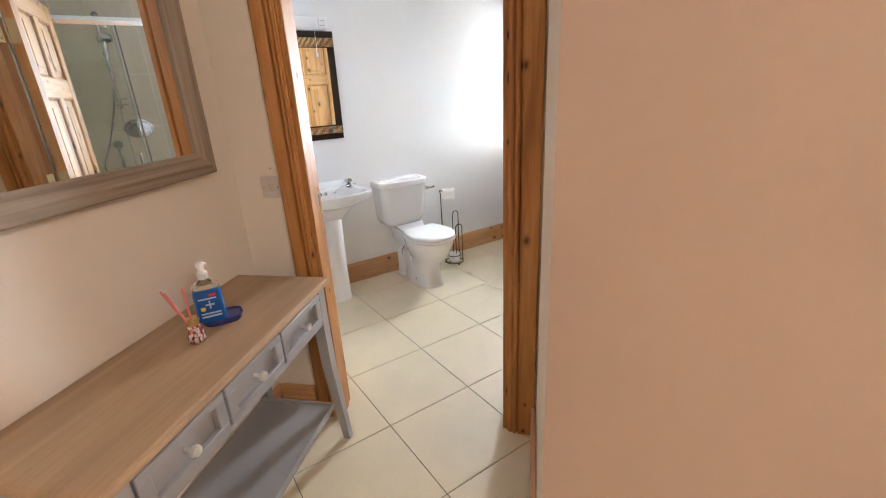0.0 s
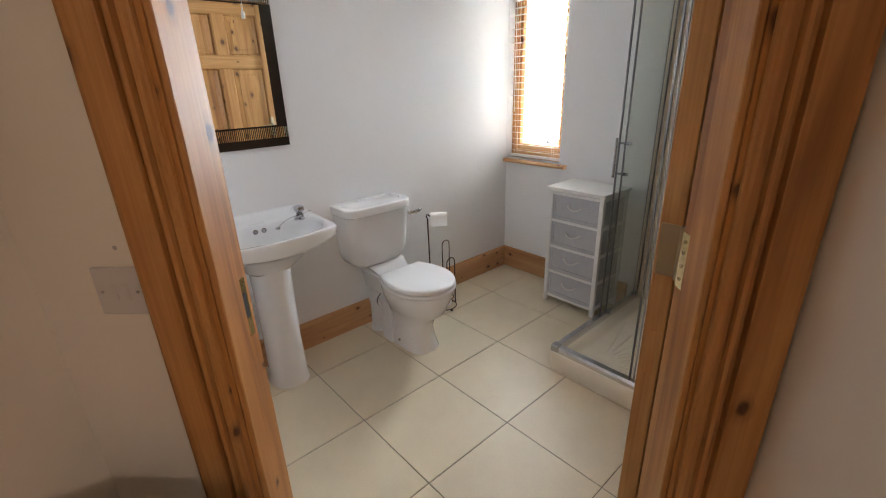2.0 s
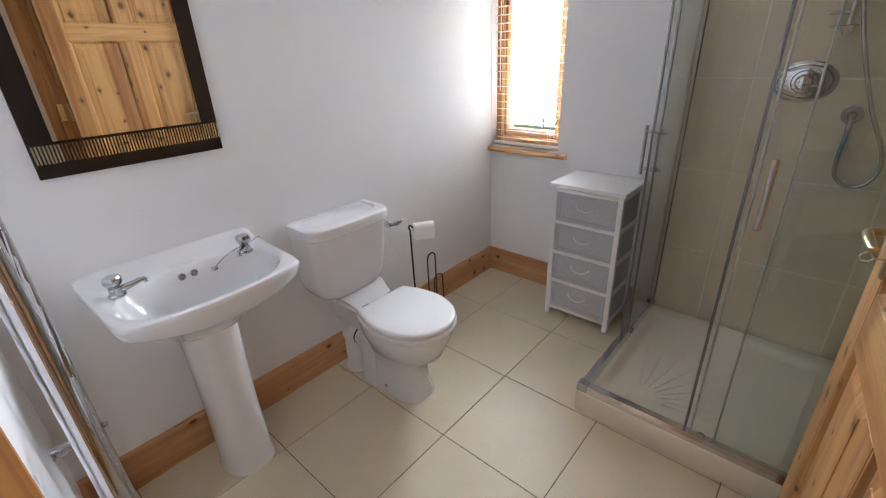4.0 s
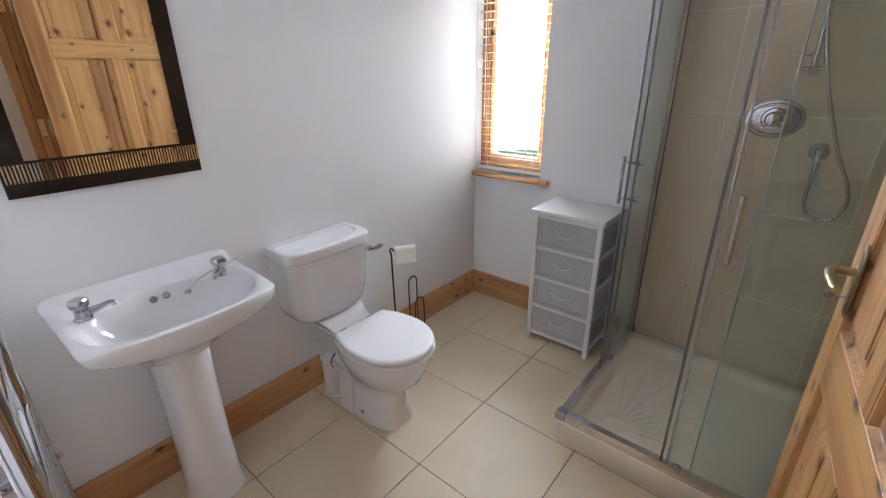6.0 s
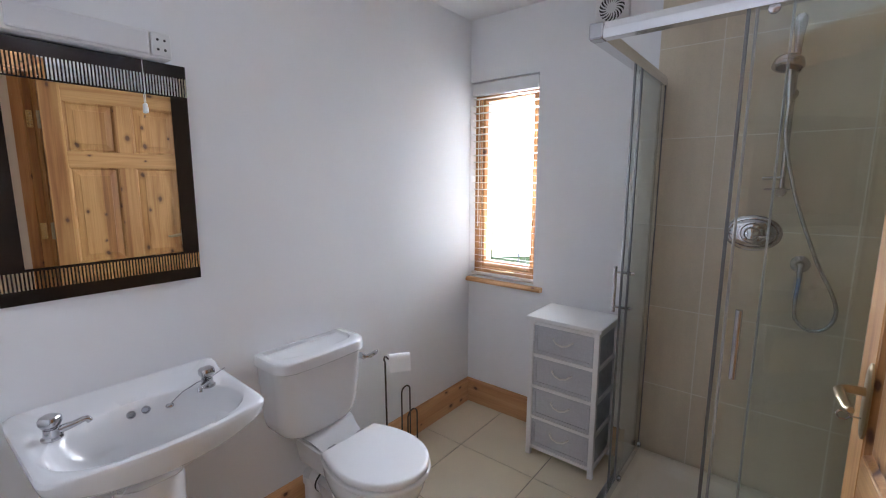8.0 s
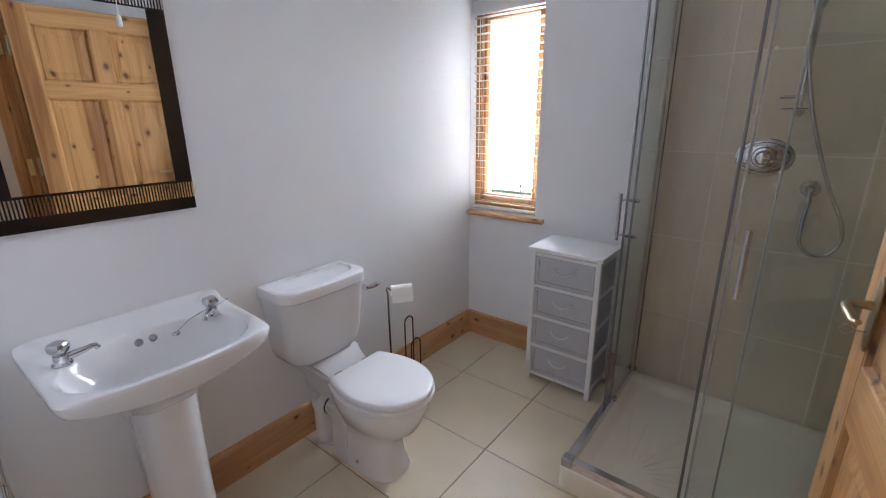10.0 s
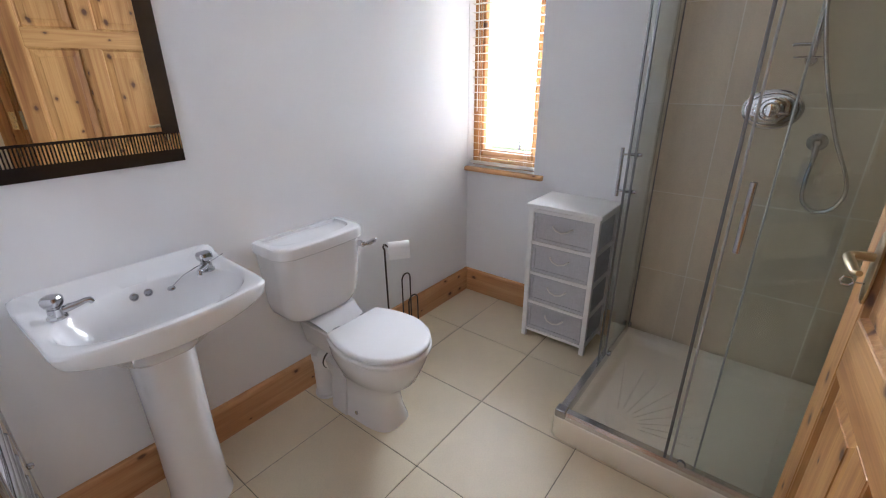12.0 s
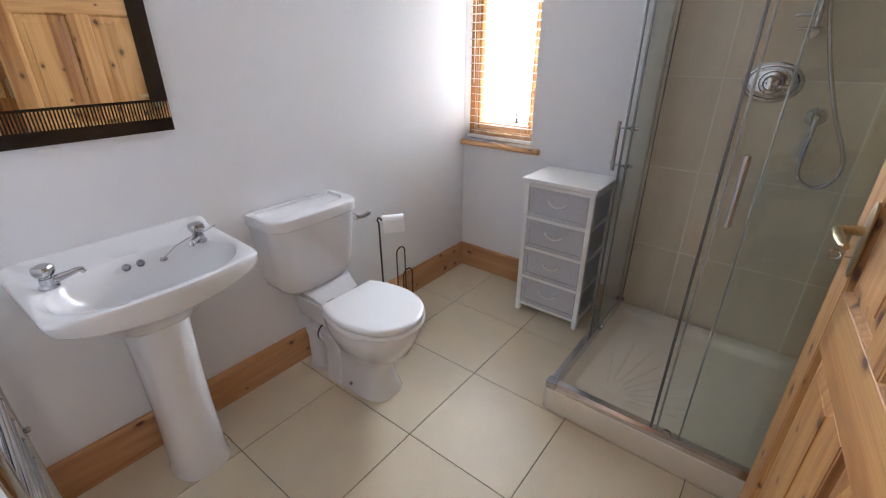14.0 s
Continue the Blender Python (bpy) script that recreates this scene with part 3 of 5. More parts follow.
for z0, z1 in ((MZ0 + 0.040, MZ0 + 0.090), (MZ1 - 0.097, MZ1 - 0.040)):
    strip = part("striped_band", boxed(MX0 + 0.002, MX1 - 0.002, MY - 0.0135, MY - 0.0125, z0, z1), mirror_glass, bath_mirror, "mirror band with fine black stripes")
    bm = bmesh.new()
    n = 60
    for i in range(n):
        x = MX0 + 0.002 + (MX1 - MX0 - 0.004) * i / n
        box(bm, x, x + 0.0040, MY - 0.0142, MY - 0.0134, z0, z1)
    part("stripes", bm, black_glass, strip)["kind"] = "stuff"

light = empty("shaver_light", NM)
tagged(light, "white plastic shaver light with a socket, unlit, above the mirror", "wall light")
part("body", boxed(0.775, 1.217, 2.905, 2.9715, 1.858, 1.934, 0.004, 2), white_plastic, light)
part("diffuser", boxed(0.842, 1.155, 2.894, 2.9055, 1.863, 1.929, 0.006, 2), plain("opal_diffuser", (0.76, 0.76, 0.78), 0.3), light, "opal plastic diffuser")
socket = part("shaver_socket", boxed(1.160, 1.215, 2.898, 2.9055, 1.862, 1.930, 0.003), white_plastic, light)
for x in (1.178, 1.197):
    for z in (1.882, 1.910):
        # dark discs on the face paint in the shade of the holes
        part("socket_hole", lathe([(0.0038, -0.0006), (0.0038, 0.0)], 10, (x, 2.898, z), "y"), rubber, socket)
part("pull_cord", tubed([(1.143, 2.937, 1.859), (1.143, 2.937, 1.720)], 0.0011, 5), white_plastic, light)
part("cord_weight", lathe([(0.002, 0.03), (0.005, 0.026), (0.0062, 0.004), (0.004, 0.0)], 10, (1.143, 2.937, 1.694)), white_plastic, light)

# ---- basin ----
def loop(cx, cy, a, bf, bb, z, power, n=56, taper=0.0):
    """A closed outline: half-width a, depth bf to the front and bb to the back, squarer for a higher power."""
    pts = []
    for k in range(n):
        t = 2 * math.pi * k / n
        c, s = math.cos(t), math.sin(t)
        b = bb if s > 0 else bf
        r = (abs(c / a) ** power + abs(s / b) ** power) ** (-1 / power)
        x, y = r * c, r * s
        if taper:
            x *= 1 + taper * y / (bb if s > 0 else bf)
        pts.append((cx + x, cy + y, z))
    return pts


basin = empty("washbasin", NM)
tagged(basin, "white ceramic pedestal washbasin fixed to the wall", "washbasin")
BX = 1.006


def back_lip(pts, lift=0.026):
    out = []
    for x, y, z in pts:
        q = min(1, max(0, (y - 2.905) / 0.05))
        out.append((x, y, z + lift * q * q * (3 - 2 * q)))
    return out


def bowed(pts, cy, depth, bow=0.045):
    """Bows the front of an outline outwards in the middle."""
    return [(x, y - bow * max(0, 1 - ((x - BX) / 0.275) ** 2) * min(1, max(0, (cy - y) / depth)), z) for x, y, z in pts]


def sagged(pts, by=0.038):
    """Lowers the front apron towards its middle."""
    return [(x, y, z - by * max(0, 1 - ((x - BX) / 0.275) ** 2) * min(1, max(0, (RY - y) / 0.15))) for x, y, z in pts]


def narrowed(pts, cy, depth, by=0.30):
    """Draws the back of an outline in, between the taps."""
    return [(BX + (x - BX) * (1 - by * min(1, max(0, (y - cy) / depth)) ** 2), y, z) for x, y, z in pts]


RY, BY = 2.765, 2.690
secs = [loop(BX, RY + 0.05, 0.088, 0.10, 0.12, 0.600, 2.4, 144),
        loop(BX, RY + 0.04, 0.130, 0.13, 0.155, 0.640, 2.8, 144),
        sagged(bowed(loop(BX, RY + 0.01, 0.190, 0.155, 0.185, 0.745, 3.4, 144), RY, 0.2, 0.03)),
        sagged(bowed(loop(BX, RY, 0.246, 0.180, 0.200, 0.778, 8, 144, taper=0.025), RY, 0.2)),
        sagged(bowed(loop(BX, RY, 0.262, 0.193, 0.2045, 0.784, 14, 144, taper=0.025), RY, 0.2)),
        sagged(bowed(loop(BX, RY, 0.267, 0.198, 0.205, 0.791, 16, 144, taper=0.025), RY, 0.2)),
        bowed(loop(BX, RY, 0.272, 0.203, 0.2055, 0.805, 18, 144, taper=0.025), RY, 0.2),
        back_lip(bowed(loop(BX, RY, 0.272, 0.203, 0.2055, 0.814, 18, 144, taper=0.025), RY, 0.2)),
        back_lip(bowed(loop(BX, RY, 0.269, 0.200, 0.203, 0.8195, 14, 144, taper=0.025), RY, 0.2)),
        back_lip(bowed(loop(BX, RY, 0.264, 0.195, 0.199, 0.821, 14, 144, taper=0.025), RY, 0.2)),
        back_lip(bowed(loop(BX, RY - 0.005, 0.252, 0.178, 0.150, 0.8195, 7, 144, taper=0.02), RY, 0.2), 0.0),
        narrowed(bowed(loop(BX, BY + 0.005, 0.240, 0.112, 0.168, 0.816, 3.2, 144), BY, 0.12), BY, 0.168),
        narrowed(bowed(loop(BX, BY + 0.005, 0.234, 0.106, 0.162, 0.810, 3.0, 144), BY, 0.12), BY, 0.168),
        narrowed(bowed(loop(BX, BY + 0.004, 0.224, 0.098, 0.152, 0.782, 2.9, 144), BY, 0.12), BY, 0.16),
        narrowed(bowed(loop(BX, BY + 0.006, 0.190, 0.080, 0.120, 0.722, 2.7, 144), BY, 0.12, 0.03), BY, 0.13),
        loop(BX, BY + 0.01, 0.115, 0.068, 0.072, 0.690, 2.4, 144),
        loop(BX, BY + 0.015, 0.03, 0.025, 0.025, 0.681, 2.0, 144)]
bm = bmesh.new()
rings(bm, secs)
part("bowl", bm, ceramic, basin, smooth=True)
bm = bmesh.new()
ped = [(0.0, 0.096, 0.122), (0.012, 0.094, 0.120), (0.05, 0.089, 0.113), (0.25, 0.085, 0.106), (0.45, 0.086, 0.106), (0.60, 0.090, 0.110), (0.66, 0.094, 0.114)]
rings(bm, [[p for p in loop(BX - 0.002, 2.80, a, d, 0.08, z, 2.5)] for z, a, d in ped])
part("pedestal", bm, ceramic, basin, smooth=True)
for x, y, turn in ((0.806, 2.803, -3), (1.194, 2.796, 232)):
    m = pose(x, y, 0.8165, 0, 0, turn)
    tap = part("tap", lathe([(0.024, 0.0), (0.024, 0.004), (0.019, 0.008), (0.017, 0.028), (0.014, 0.030), (0.014, 0.034)], 20), chrome, basin, "chrome pillar tap", smooth=True, m=m)
    part("spout", tubed([(0.0, 0, 0.016), (0.03, 0, 0.020), (0.048, 0, 0.022), (0.065, 0, 0.026), (0.075, 0, 0.025), (0.080, 0, 0.016)], [0.012, 0.011, 0.009, 0.008, 0.008, 0.008], 12), chrome, tap, smooth=True)
    bm = bmesh.new()
    rings(bm, [[(r * (1 + 0.08 * math.cos(4 * t)) * math.cos(t), r * (1 + 0.08 * math.cos(4 * t)) * math.sin(t), z) for t in (2 * math.pi * k / 32 for k in range(32))] for r, z in ((0.012, 0.031), (0.019, 0.035), (0.0235, 0.044), (0.0235, 0.056), (0.020, 0.062), (0.007, 0.065))])
    part("tap_head", bm, chrome, tap, smooth=True)
for x in (0.990, 1.029):
    part("overflow", lathe([(0.012, 0.006), (0.012, -0.001), (0.008, -0.002), (0.007, 0.001)], 14, (x, BY + 0.151, 0.786), "y"), satin, basin, "chrome overflow ring", smooth=True)
part("waste", lathe([(0.030, 0.0), (0.030, 0.003), (0.02, 0.004), (0.018, 0.001)], 20, (BX, BY + 0.01, 0.689)), chrome, basin, smooth=True)
part("chain", tubed([(1.290, 2.884, 0.821), (1.235, 2.846, 0.824), (1.175, 2.826, 0.826), (1.125, 2.816, 0.816), (1.085, 2.802, 0.798)], 0.0018, 6), satin, basin)
part("plug", lathe([(0.010, -0.004), (0.012, 0.0), (0.010, 0.004), (0.003, 0.006)], 14, (1.080, 2.798, 0.794)), satin, basin)

# ---- toilet ----
toilet = empty("toilet", NM)
tagged(toilet, "white close-coupled ceramic toilet with its lid down", "toilet")
TX = 1.682


def seat_loop(a, front, back, z, ab, n=56, cx=TX, cy=2.51):
    pts = []
    for k in range(n):
        t = 2 * math.pi * k / n
        c, s = math.cos(t), math.sin(t)
        if s <= 0:
            pts.append((cx + a * c, cy + (cy - front) * s, z))
        else:
            w = math.copysign(abs(c) ** 0.32, c)
            y = (back - cy) * min(1.0, abs(s) ** 0.75)
            k2 = y / (back - cy)
            pts.append((cx + (a * (1 - k2 ** 2) + ab * k2 ** 2) * w, cy + y, z))
    return pts


bm = bmesh.new()
rings(bm, [loop(TX, 2.62, 0.099, 0.188, 0.16, 0.0, 3.4), loop(TX, 2.62, 0.098, 0.186, 0.16, 0.012, 3.2), loop(TX, 2.62, 0.090, 0.170, 0.16, 0.06, 2.9),
           loop(TX, 2.62, 0.088, 0.160, 0.16, 0.13, 2.7), loop(TX, 2.60, 0.092, 0.165, 0.17, 0.19, 2.4), loop(TX, 2.56, 0.128, 0.200, 0.18, 0.25, 2.3),
           seat_loop(0.160, 2.33, 2.735, 0.315, 0.13), seat_loop(0.170, 2.316, 2.735, 0.355, 0.14), seat_loop(0.171, 2.314, 2.735, 0.383, 0.14), seat_loop(0.164, 2.323, 2.73, 0.389, 0.135)])
part("pan", bm, ceramic, toilet, smooth=True)
for sx in (-1, 1):
    bm = bmesh.new()
    rings(bm, [[(TX + sx * (w), y, z) for w, y in ((0.05, 2.66), (0.106 - 0.05 * u, 2.665), (0.108 - 0.05 * u, 2.69), (0.104 - 0.05 * u, 2.76), (0.05, 2.775))] for z, u in ((0.0, 0.0), (0.03, 0.05), (0.16, 0.25), (0.26, -0.2))])
    part("foot_web", bm, ceramic, toilet, smooth=True)
    part("bolt_cap", lathe([(0.009, 0.0), (0.008, 0.005), (0.003, 0.008)], 10, (TX + sx * 0.101, 2.60, 0.045), "x"), satin, toilet)
bm = bmesh.new()
rings(bm, [[(TX + s * w, y, z) for s, y in ((-1, y0), (-0.94, y0 - 0.004), (0.94, y0 - 0.004), (1, y0), (1.0, 2.93), (-1.0, 2.93))] for z, w, y0 in ((0.27, 0.085, 2.70), (0.34, 0.098, 2.70), (0.386, 0.108, 2.70), (0.394, 0.105, 2.702))])
part("cistern_shelf", bm, ceramic, toilet)
bm = bmesh.new()
rings(bm, [[(TX + s * w, y, z) for s, y in ((-1, y0), (-0.93, y0 - 0.005), (0.93, y0 - 0.005), (1, y0), (1.0, 2.94), (-1.0, 2.94))] for z, w, y0 in ((0.392, 0.100, 2.722), (0.404, 0.104, 2.745), (0.420, 0.112, 2.785), (0.436, 0.125, 2.82))])
part("cistern_shelf", bm, ceramic, toilet)


def flat_d(i, z):
    """The outline of the seat: a round front, nearly straight sides and a straight back."""
    a, cy, front, back, ab = 0.181 - i, 2.505, 2.297 + i, 2.692 - i, 0.140 - i
    pts = [(TX + a * math.cos(t), cy + (cy - front) * math.sin(t), z) for t in (math.pi + math.pi * k / 36 for k in range(37))]
    for k in range(1, 13):
        u = k / 12
        pts.append((TX + a + (ab - a) * u * u, cy + (back - cy) * u, z))
    for k in range(12, 0, -1):
        u = k / 12
        pts.append((TX - a - (ab - a) * u * u, cy + (back - cy) * u, z))
    return pts


for nm, lv in (("seat", ((0.030, 0.3890), (0.028, 0.3955), (0.003, 0.3955), (-0.001, 0.398), (-0.002, 0.404), (-0.001, 0.409), (0.003, 0.4125), (0.028, 0.4135))),
               ("lid", ((0.030, 0.4130), (0.028, 0.4185), (0.006, 0.4185), (0.003, 0.420), (0.002, 0.425), (0.003, 0.431), (0.006, 0.4355), (0.012, 0.4385), (0.020, 0.4395), (0.06, 0.4405), (0.12, 0.4410)))):
    bm = bmesh.new()
    rings(bm, [flat_d(i, z) for i, z in lv])
    part(nm, bm, seat_plastic, toilet, smooth=True)
for x in (TX - 0.075, TX + 0.075):
    part("seat_hinge", lathe([(0.011, -0.018), (0.013, -0.014), (0.013, 0.014), (0.011, 0.018)], 14, (x, 2.704, 0.412), "x"), chrome, toilet, smooth=True)
CB = 2.968
CX = 1.658


def tank(w, d, z, r=0.07):
    """A cistern's outline: flat back against the wall, round front corners."""
    pts = [(CX + w, CB, z)]
    pts += [(CX - w, CB, z)]
    for k in range(9):
        t = math.pi + math.pi / 2 * k / 8
        pts.append((CX - w + r + r * math.cos(t), CB - d + r + r * math.sin(t), z))
    for s in (-0.6, -0.2, 0.2, 0.6):
        pts.append((CX + (w - r) * s, CB - d - 0.006 * (1 - s * s), z))
    for k in range(9):
        t = 1.5 * math.pi + math.pi / 2 * k / 8
        pts.append((CX + w - r + r * math.cos(t), CB - d + r + r * math.sin(t), z))
    return pts


bm = bmesh.new()
rings(bm, [tank(w, d, z) for z, w, d in ((0.430, 0.120, 0.120), (0.434, 0.140, 0.140), (0.444, 0.158, 0.152), (0.460, 0.172, 0.160), (0.485, 0.184, 0.166), (0.52, 0.192, 0.172), (0.62, 0.198, 0.182), (0.755, 0.208, 0.190))])
part("cistern", bm, ceramic, toilet, smooth=True)
bm = bmesh.new()
rings(bm, [tank(w, d, z, 0.075) for z, w, d in ((0.749, 0.213, 0.197), (0.753, 0.217, 0.201), (0.786, 0.217, 0.201), (0.793, 0.214, 0.198), (0.796, 0.208, 0.192), (0.7965, 0.197, 0.180))] +
      [[(CX + (x - CX) * q, CB - 0.100 + (y - CB + 0.100) * q * 0.82 + 0.012, z) for x, y, z in tank(0.190, 0.176, z, 0.085)] for q, z in ((0.98, 0.7955), (0.95, 0.787), (0.90, 0.783), (0.5, 0.782))])
part("cistern_lid", bm, ceramic, toilet, smooth=True)
lever = part("flush_lever", lathe([(0.014, 0.02), (0.014, -0.004), (0.010, -0.010), (0.004, -0.012)], 16, (TX + 0.165, CB - 0.188, 0.710), "y"), chrome, toilet, "chrome flush lever", smooth=True)
part("lever_arm", tubed([(TX + 0.165, CB - 0.200, 0.710), (TX + 0.19, CB - 0.206, 0.711), (TX + 0.222, CB - 0.206, 0.715), (TX + 0.238, CB - 0.203, 0.718)], [0.007, 0.011, 0.011, 0.005], 10), chrome, lever, smooth=True)
part("outlet_pipe", lathe([(0.056, 0.0), (0.056, 0.012), (0.048, 0.014), (0.048, 0.19), (0.054, 0.195), (0.054, 0.23), (0.045, 0.235)], 20, (TX - 0.055, 2.860, 0.0)), white_plastic, toilet, "white plastic soil pipe elbow", smooth=True)
part("outlet_elbow", tubed([(TX - 0.055, 2.845, 0.222), (TX - 0.055, 2.765, 0.215)], [0.046, 0.046], 18), white_plastic, toilet, smooth=True)
part("outlet_seal", tubed([(TX - 0.055, 2.800, 0.2185), (TX - 0.055, 2.793, 0.2178)], [0.0485, 0.0485], 22), rubber, toilet, "dark rubber seal ring")

# ---- paper stand ----
stand = empty("toilet_roll_stand", pose(2.085, 2.765, 0))
tagged(stand, "bronze wire toilet roll stand beside the toilet", "toilet roll holder")
part("pole", tubed([(-0.078, 0, 0.014), (-0.100, 0, 0.06), (-0.114, 0, 0.30), (-0.118, 0.0, 0.645), (-0.126, 0, 0.660), (-0.120, 0.0, 0.672), (-0.108, 0, 0.667)], 0.0045, 8), iron, stand)
part("arm", tubed([(-0.110, 0, 0.667), (-0.106, -0.010, 0.659), (-0.093, -0.0175, 0.656), (-0.028, -0.063, 0.654), (-0.022, -0.067, 0.664)], 0.0042, 8), iron, stand)
for r, z in ((0.078, 0.014), (0.060, 0.075)):
    part("ring", tubed([(r * math.cos(t), r * math.sin(t), z) for t in (2 * math.pi * k / 24 for k in range(25))], 0.0035, 6), iron, stand)
for k in range(3):
    t = 2 * math.pi * k / 3 + 0.4
    part("foot", lathe([(0.007, 0.0), (0.009, 0.004), (0.006, 0.012)], 8, (0.078 * math.cos(t), 0.078 * math.sin(t), 0)), iron, stand)
for r, h, y in ((0.030, 0.462, 0.015), (0.034, 0.352, -0.03)):
    pts = [(0.035 - r, y, 0.014)] + [(0.035 - r, y, h - r)] + [(0.035 + r * math.cos(radians(a)), y, h - r + r * math.sin(radians(a))) for a in range(165, 0, -15)] + [(0.035 + r, y, h - r), (0.035 + r, y, 0.014)]
    part("spare_roll_loop", tubed(pts, 0.0038, 7), iron, stand)
part("cross_wire", tubed([(-0.078, 0, 0.014), (0.078, 0, 0.014)], 0.0035, 6), iron, stand)
tissue = paint("white_tissue", (0.90, 0.90, 0.90), 0.95, 140, 0.3, 0.02)
roll = empty("toilet_roll", pose(2.0205, 2.725, 0.656, 0, 0, -35))
tagged(roll, "nearly used white toilet roll on the wire stand", "toilet roll")
part("paper", lathe([(0.0065, -0.05), (0.025, -0.05), (0.025, 0.05), (0.0065, 0.05)], 24, (0, 0, 0), "x"), tissue, roll, smooth=True)
bm = bmesh.new()
rings(bm, [[(x, -0.0245, 0.004), (x, -0.0270, -0.02), (x, -0.0285, -0.054), (x, -0.0272, -0.054), (x, -0.0258, -0.02), (x, -0.0235, 0.004)] for x in (-0.05, 0.05)])
part("loose_sheet", bm, tissue, roll)
spare = part("toilet_roll", lathe([(0.02, 0.0), (0.045, 0.0), (0.047, 0.004), (0.047, 0.070), (0.045, 0.074), (0.02, 0.074)], 24), tissue, smooth=True, m=pose(2.085, 2.765, 0.018))
tagged(spare, "small white spare toilet roll in the stand's base", "toilet roll")

# ---- drawer unit ----
chest = empty("drawer_unit", pose(2.634, 1.996, 0))
tagged(chest, "slim white four-drawer storage unit with grey drawer fronts", "drawer unit")
white_wood = paint("white_lacquer", (0.86, 0.86, 0.86), 0.35, 120, 0.03, 0.01)


def woven(name, colour):
    m, nt, b = material(name)
    w1 = node(nt, "TexNoise", Scale=1.0, Detail=2.0)
    w2 = node(nt, "TexNoise", Scale=1.0, Detail=2.0)
    nt.links.new(coords(nt, (40, 700, 40)), w1.inputs["Vector"])
    nt.links.new(coords(nt, (40, 40, 700)), w2.inputs["Vector"])
    both = mix(nt, 0.5, w1.outputs["Fac"], w2.outputs["Fac"])
    nt.links.new(ramp(nt, both, [(0.35, tuple(c * 0.88 for c in colour)), (0.65, tuple(c * 1.08 for c in colour))]), b.inputs["Base Color"])
    b.inputs["Roughness"].default_value = 0.8
    bump(nt, b, both, 0.25, 0.001)
    return m


grey_weave = woven("grey_canvas", (0.54, 0.55, 0.585))
rope = paint("white_rope", (0.78, 0.77, 0.74), 0.8, 400, 0.4, 0.05)
CW, CD, CH = 0.370, 0.285, 0.790
part("top", boxed(-0.014, CD + 0.004, -0.012, CW + 0.012, CH - 0.022, CH, 0.004, 2), white_wood, chest)
for x in (0.0, CD - 0.026):
    for y in (0.0, CW - 0.026):
        part("leg", boxed(x, x + 0.026, y, y + 0.026, 0, CH - 0.022, 0.002), white_wood, chest)
LV = [0.050 + i * 0.1755 for i in range(5)]
for z in LV:
    part("front_rail", boxed(0.002, 0.024, 0.026, CW - 0.026, z - 0.009, z + 0.009, 0.0015), white_wood, chest)
    for y0 in (0.002, CW - 0.024):
        part("side_rail", boxed(0.026, CD - 0.026, y0, y0 + 0.022, z - 0.012, z + 0.012, 0.0015), white_wood, chest)
part("back", boxed(CD - 0.010, CD - 0.004, 0.026, CW - 0.026, 0.05, CH - 0.03), white_wood, chest)
for za, zb in zip(LV, LV[1:]):
    d = part("drawer", boxed(0.012, CD - 0.03, 0.030, CW - 0.030, za + 0.012, zb - 0.012, 0.001), grey_weave, chest, "grey canvas-covered drawer")
    y0, y1, z0, z1 = 0.029, CW - 0.029, za + 0.011, zb - 0.011
    w = 0.018
    for bx in ((y0, y1, z0, z0 + w), (y0, y1, z1 - w, z1), (y0, y0 + w, z0 + w, z1 - w), (y1 - w, y1, z0 + w, z1 - w)):
        part("front_border", boxed(0.006, 0.0125, *bx, 0.0015), grey_weave, d)
    zc, yc = (za + zb) / 2 + 0.018, CW / 2
    part("rope_handle", tubed([(0.012, yc + 0.052, zc + 0.004), (0.0, yc + 0.047, zc + 0.002), (-0.006, yc + 0.030, zc - 0.012), (-0.008, yc, zc - 0.020), (-0.006, yc - 0.030, zc - 0.012), (0.0, yc - 0.047, zc + 0.002), (0.012, yc - 0.052, zc + 0.004)], 0.0048, 8), rope, d, "white rope pull", smooth=True)
    for yy in (0.010, CW - 0.012):
        part("side_panel", boxed(0.026, CD - 0.026, yy, yy + 0.003, za + 0.012, zb - 0.012), grey_weave, chest)

# ---- shower ----
shower = empty("shower_enclosure", pose(0, 0, 0))
tagged(shower, "corner shower with cream tray, sliding glass doors slid open", "shower")
TX0, TY1, TXE, TYS = 2.024, 1.896, EAST - 0.001, SOUTH + 0.001
bm = bmesh.new()
def tray_ring(i, z, r=0.03):
    x0, x1, y0, y1 = TX0 + i, TXE - 0.012 - i, TYS + 0.012 + i, TY1 - i
    pts = []
    for cx, cy, a0 in ((x1 - r, y1 - r, 0), (x0 + r, y1 - r, 90), (x0 + r, y0 + r, 180), (x1 - r, y0 + r, 270)):
        pts += [(x, y, z) for x, y in arc(cx, cy, r, a0, a0 + 90, 5)]
    return pts
rings(bm, [tray_ring(0.002, 0.0), tray_ring(0.0, 0.004), tray_ring(0.0, 0.092), tray_ring(0.004, 0.101), tray_ring(0.012, 0.104), tray_ring(0.060, 0.103), tray_ring(0.072, 0.098, 0.05), tray_ring(0.085, 0.075, 0.06), tray_ring(0.105, 0.066, 0.07)])
tray = part("tray", bm, tray_acrylic, shower, "cream acrylic shower tray", smooth=True)
RIBX, RIBY, RIB0, RIB1 = 2.19, 1.685, 12, -80
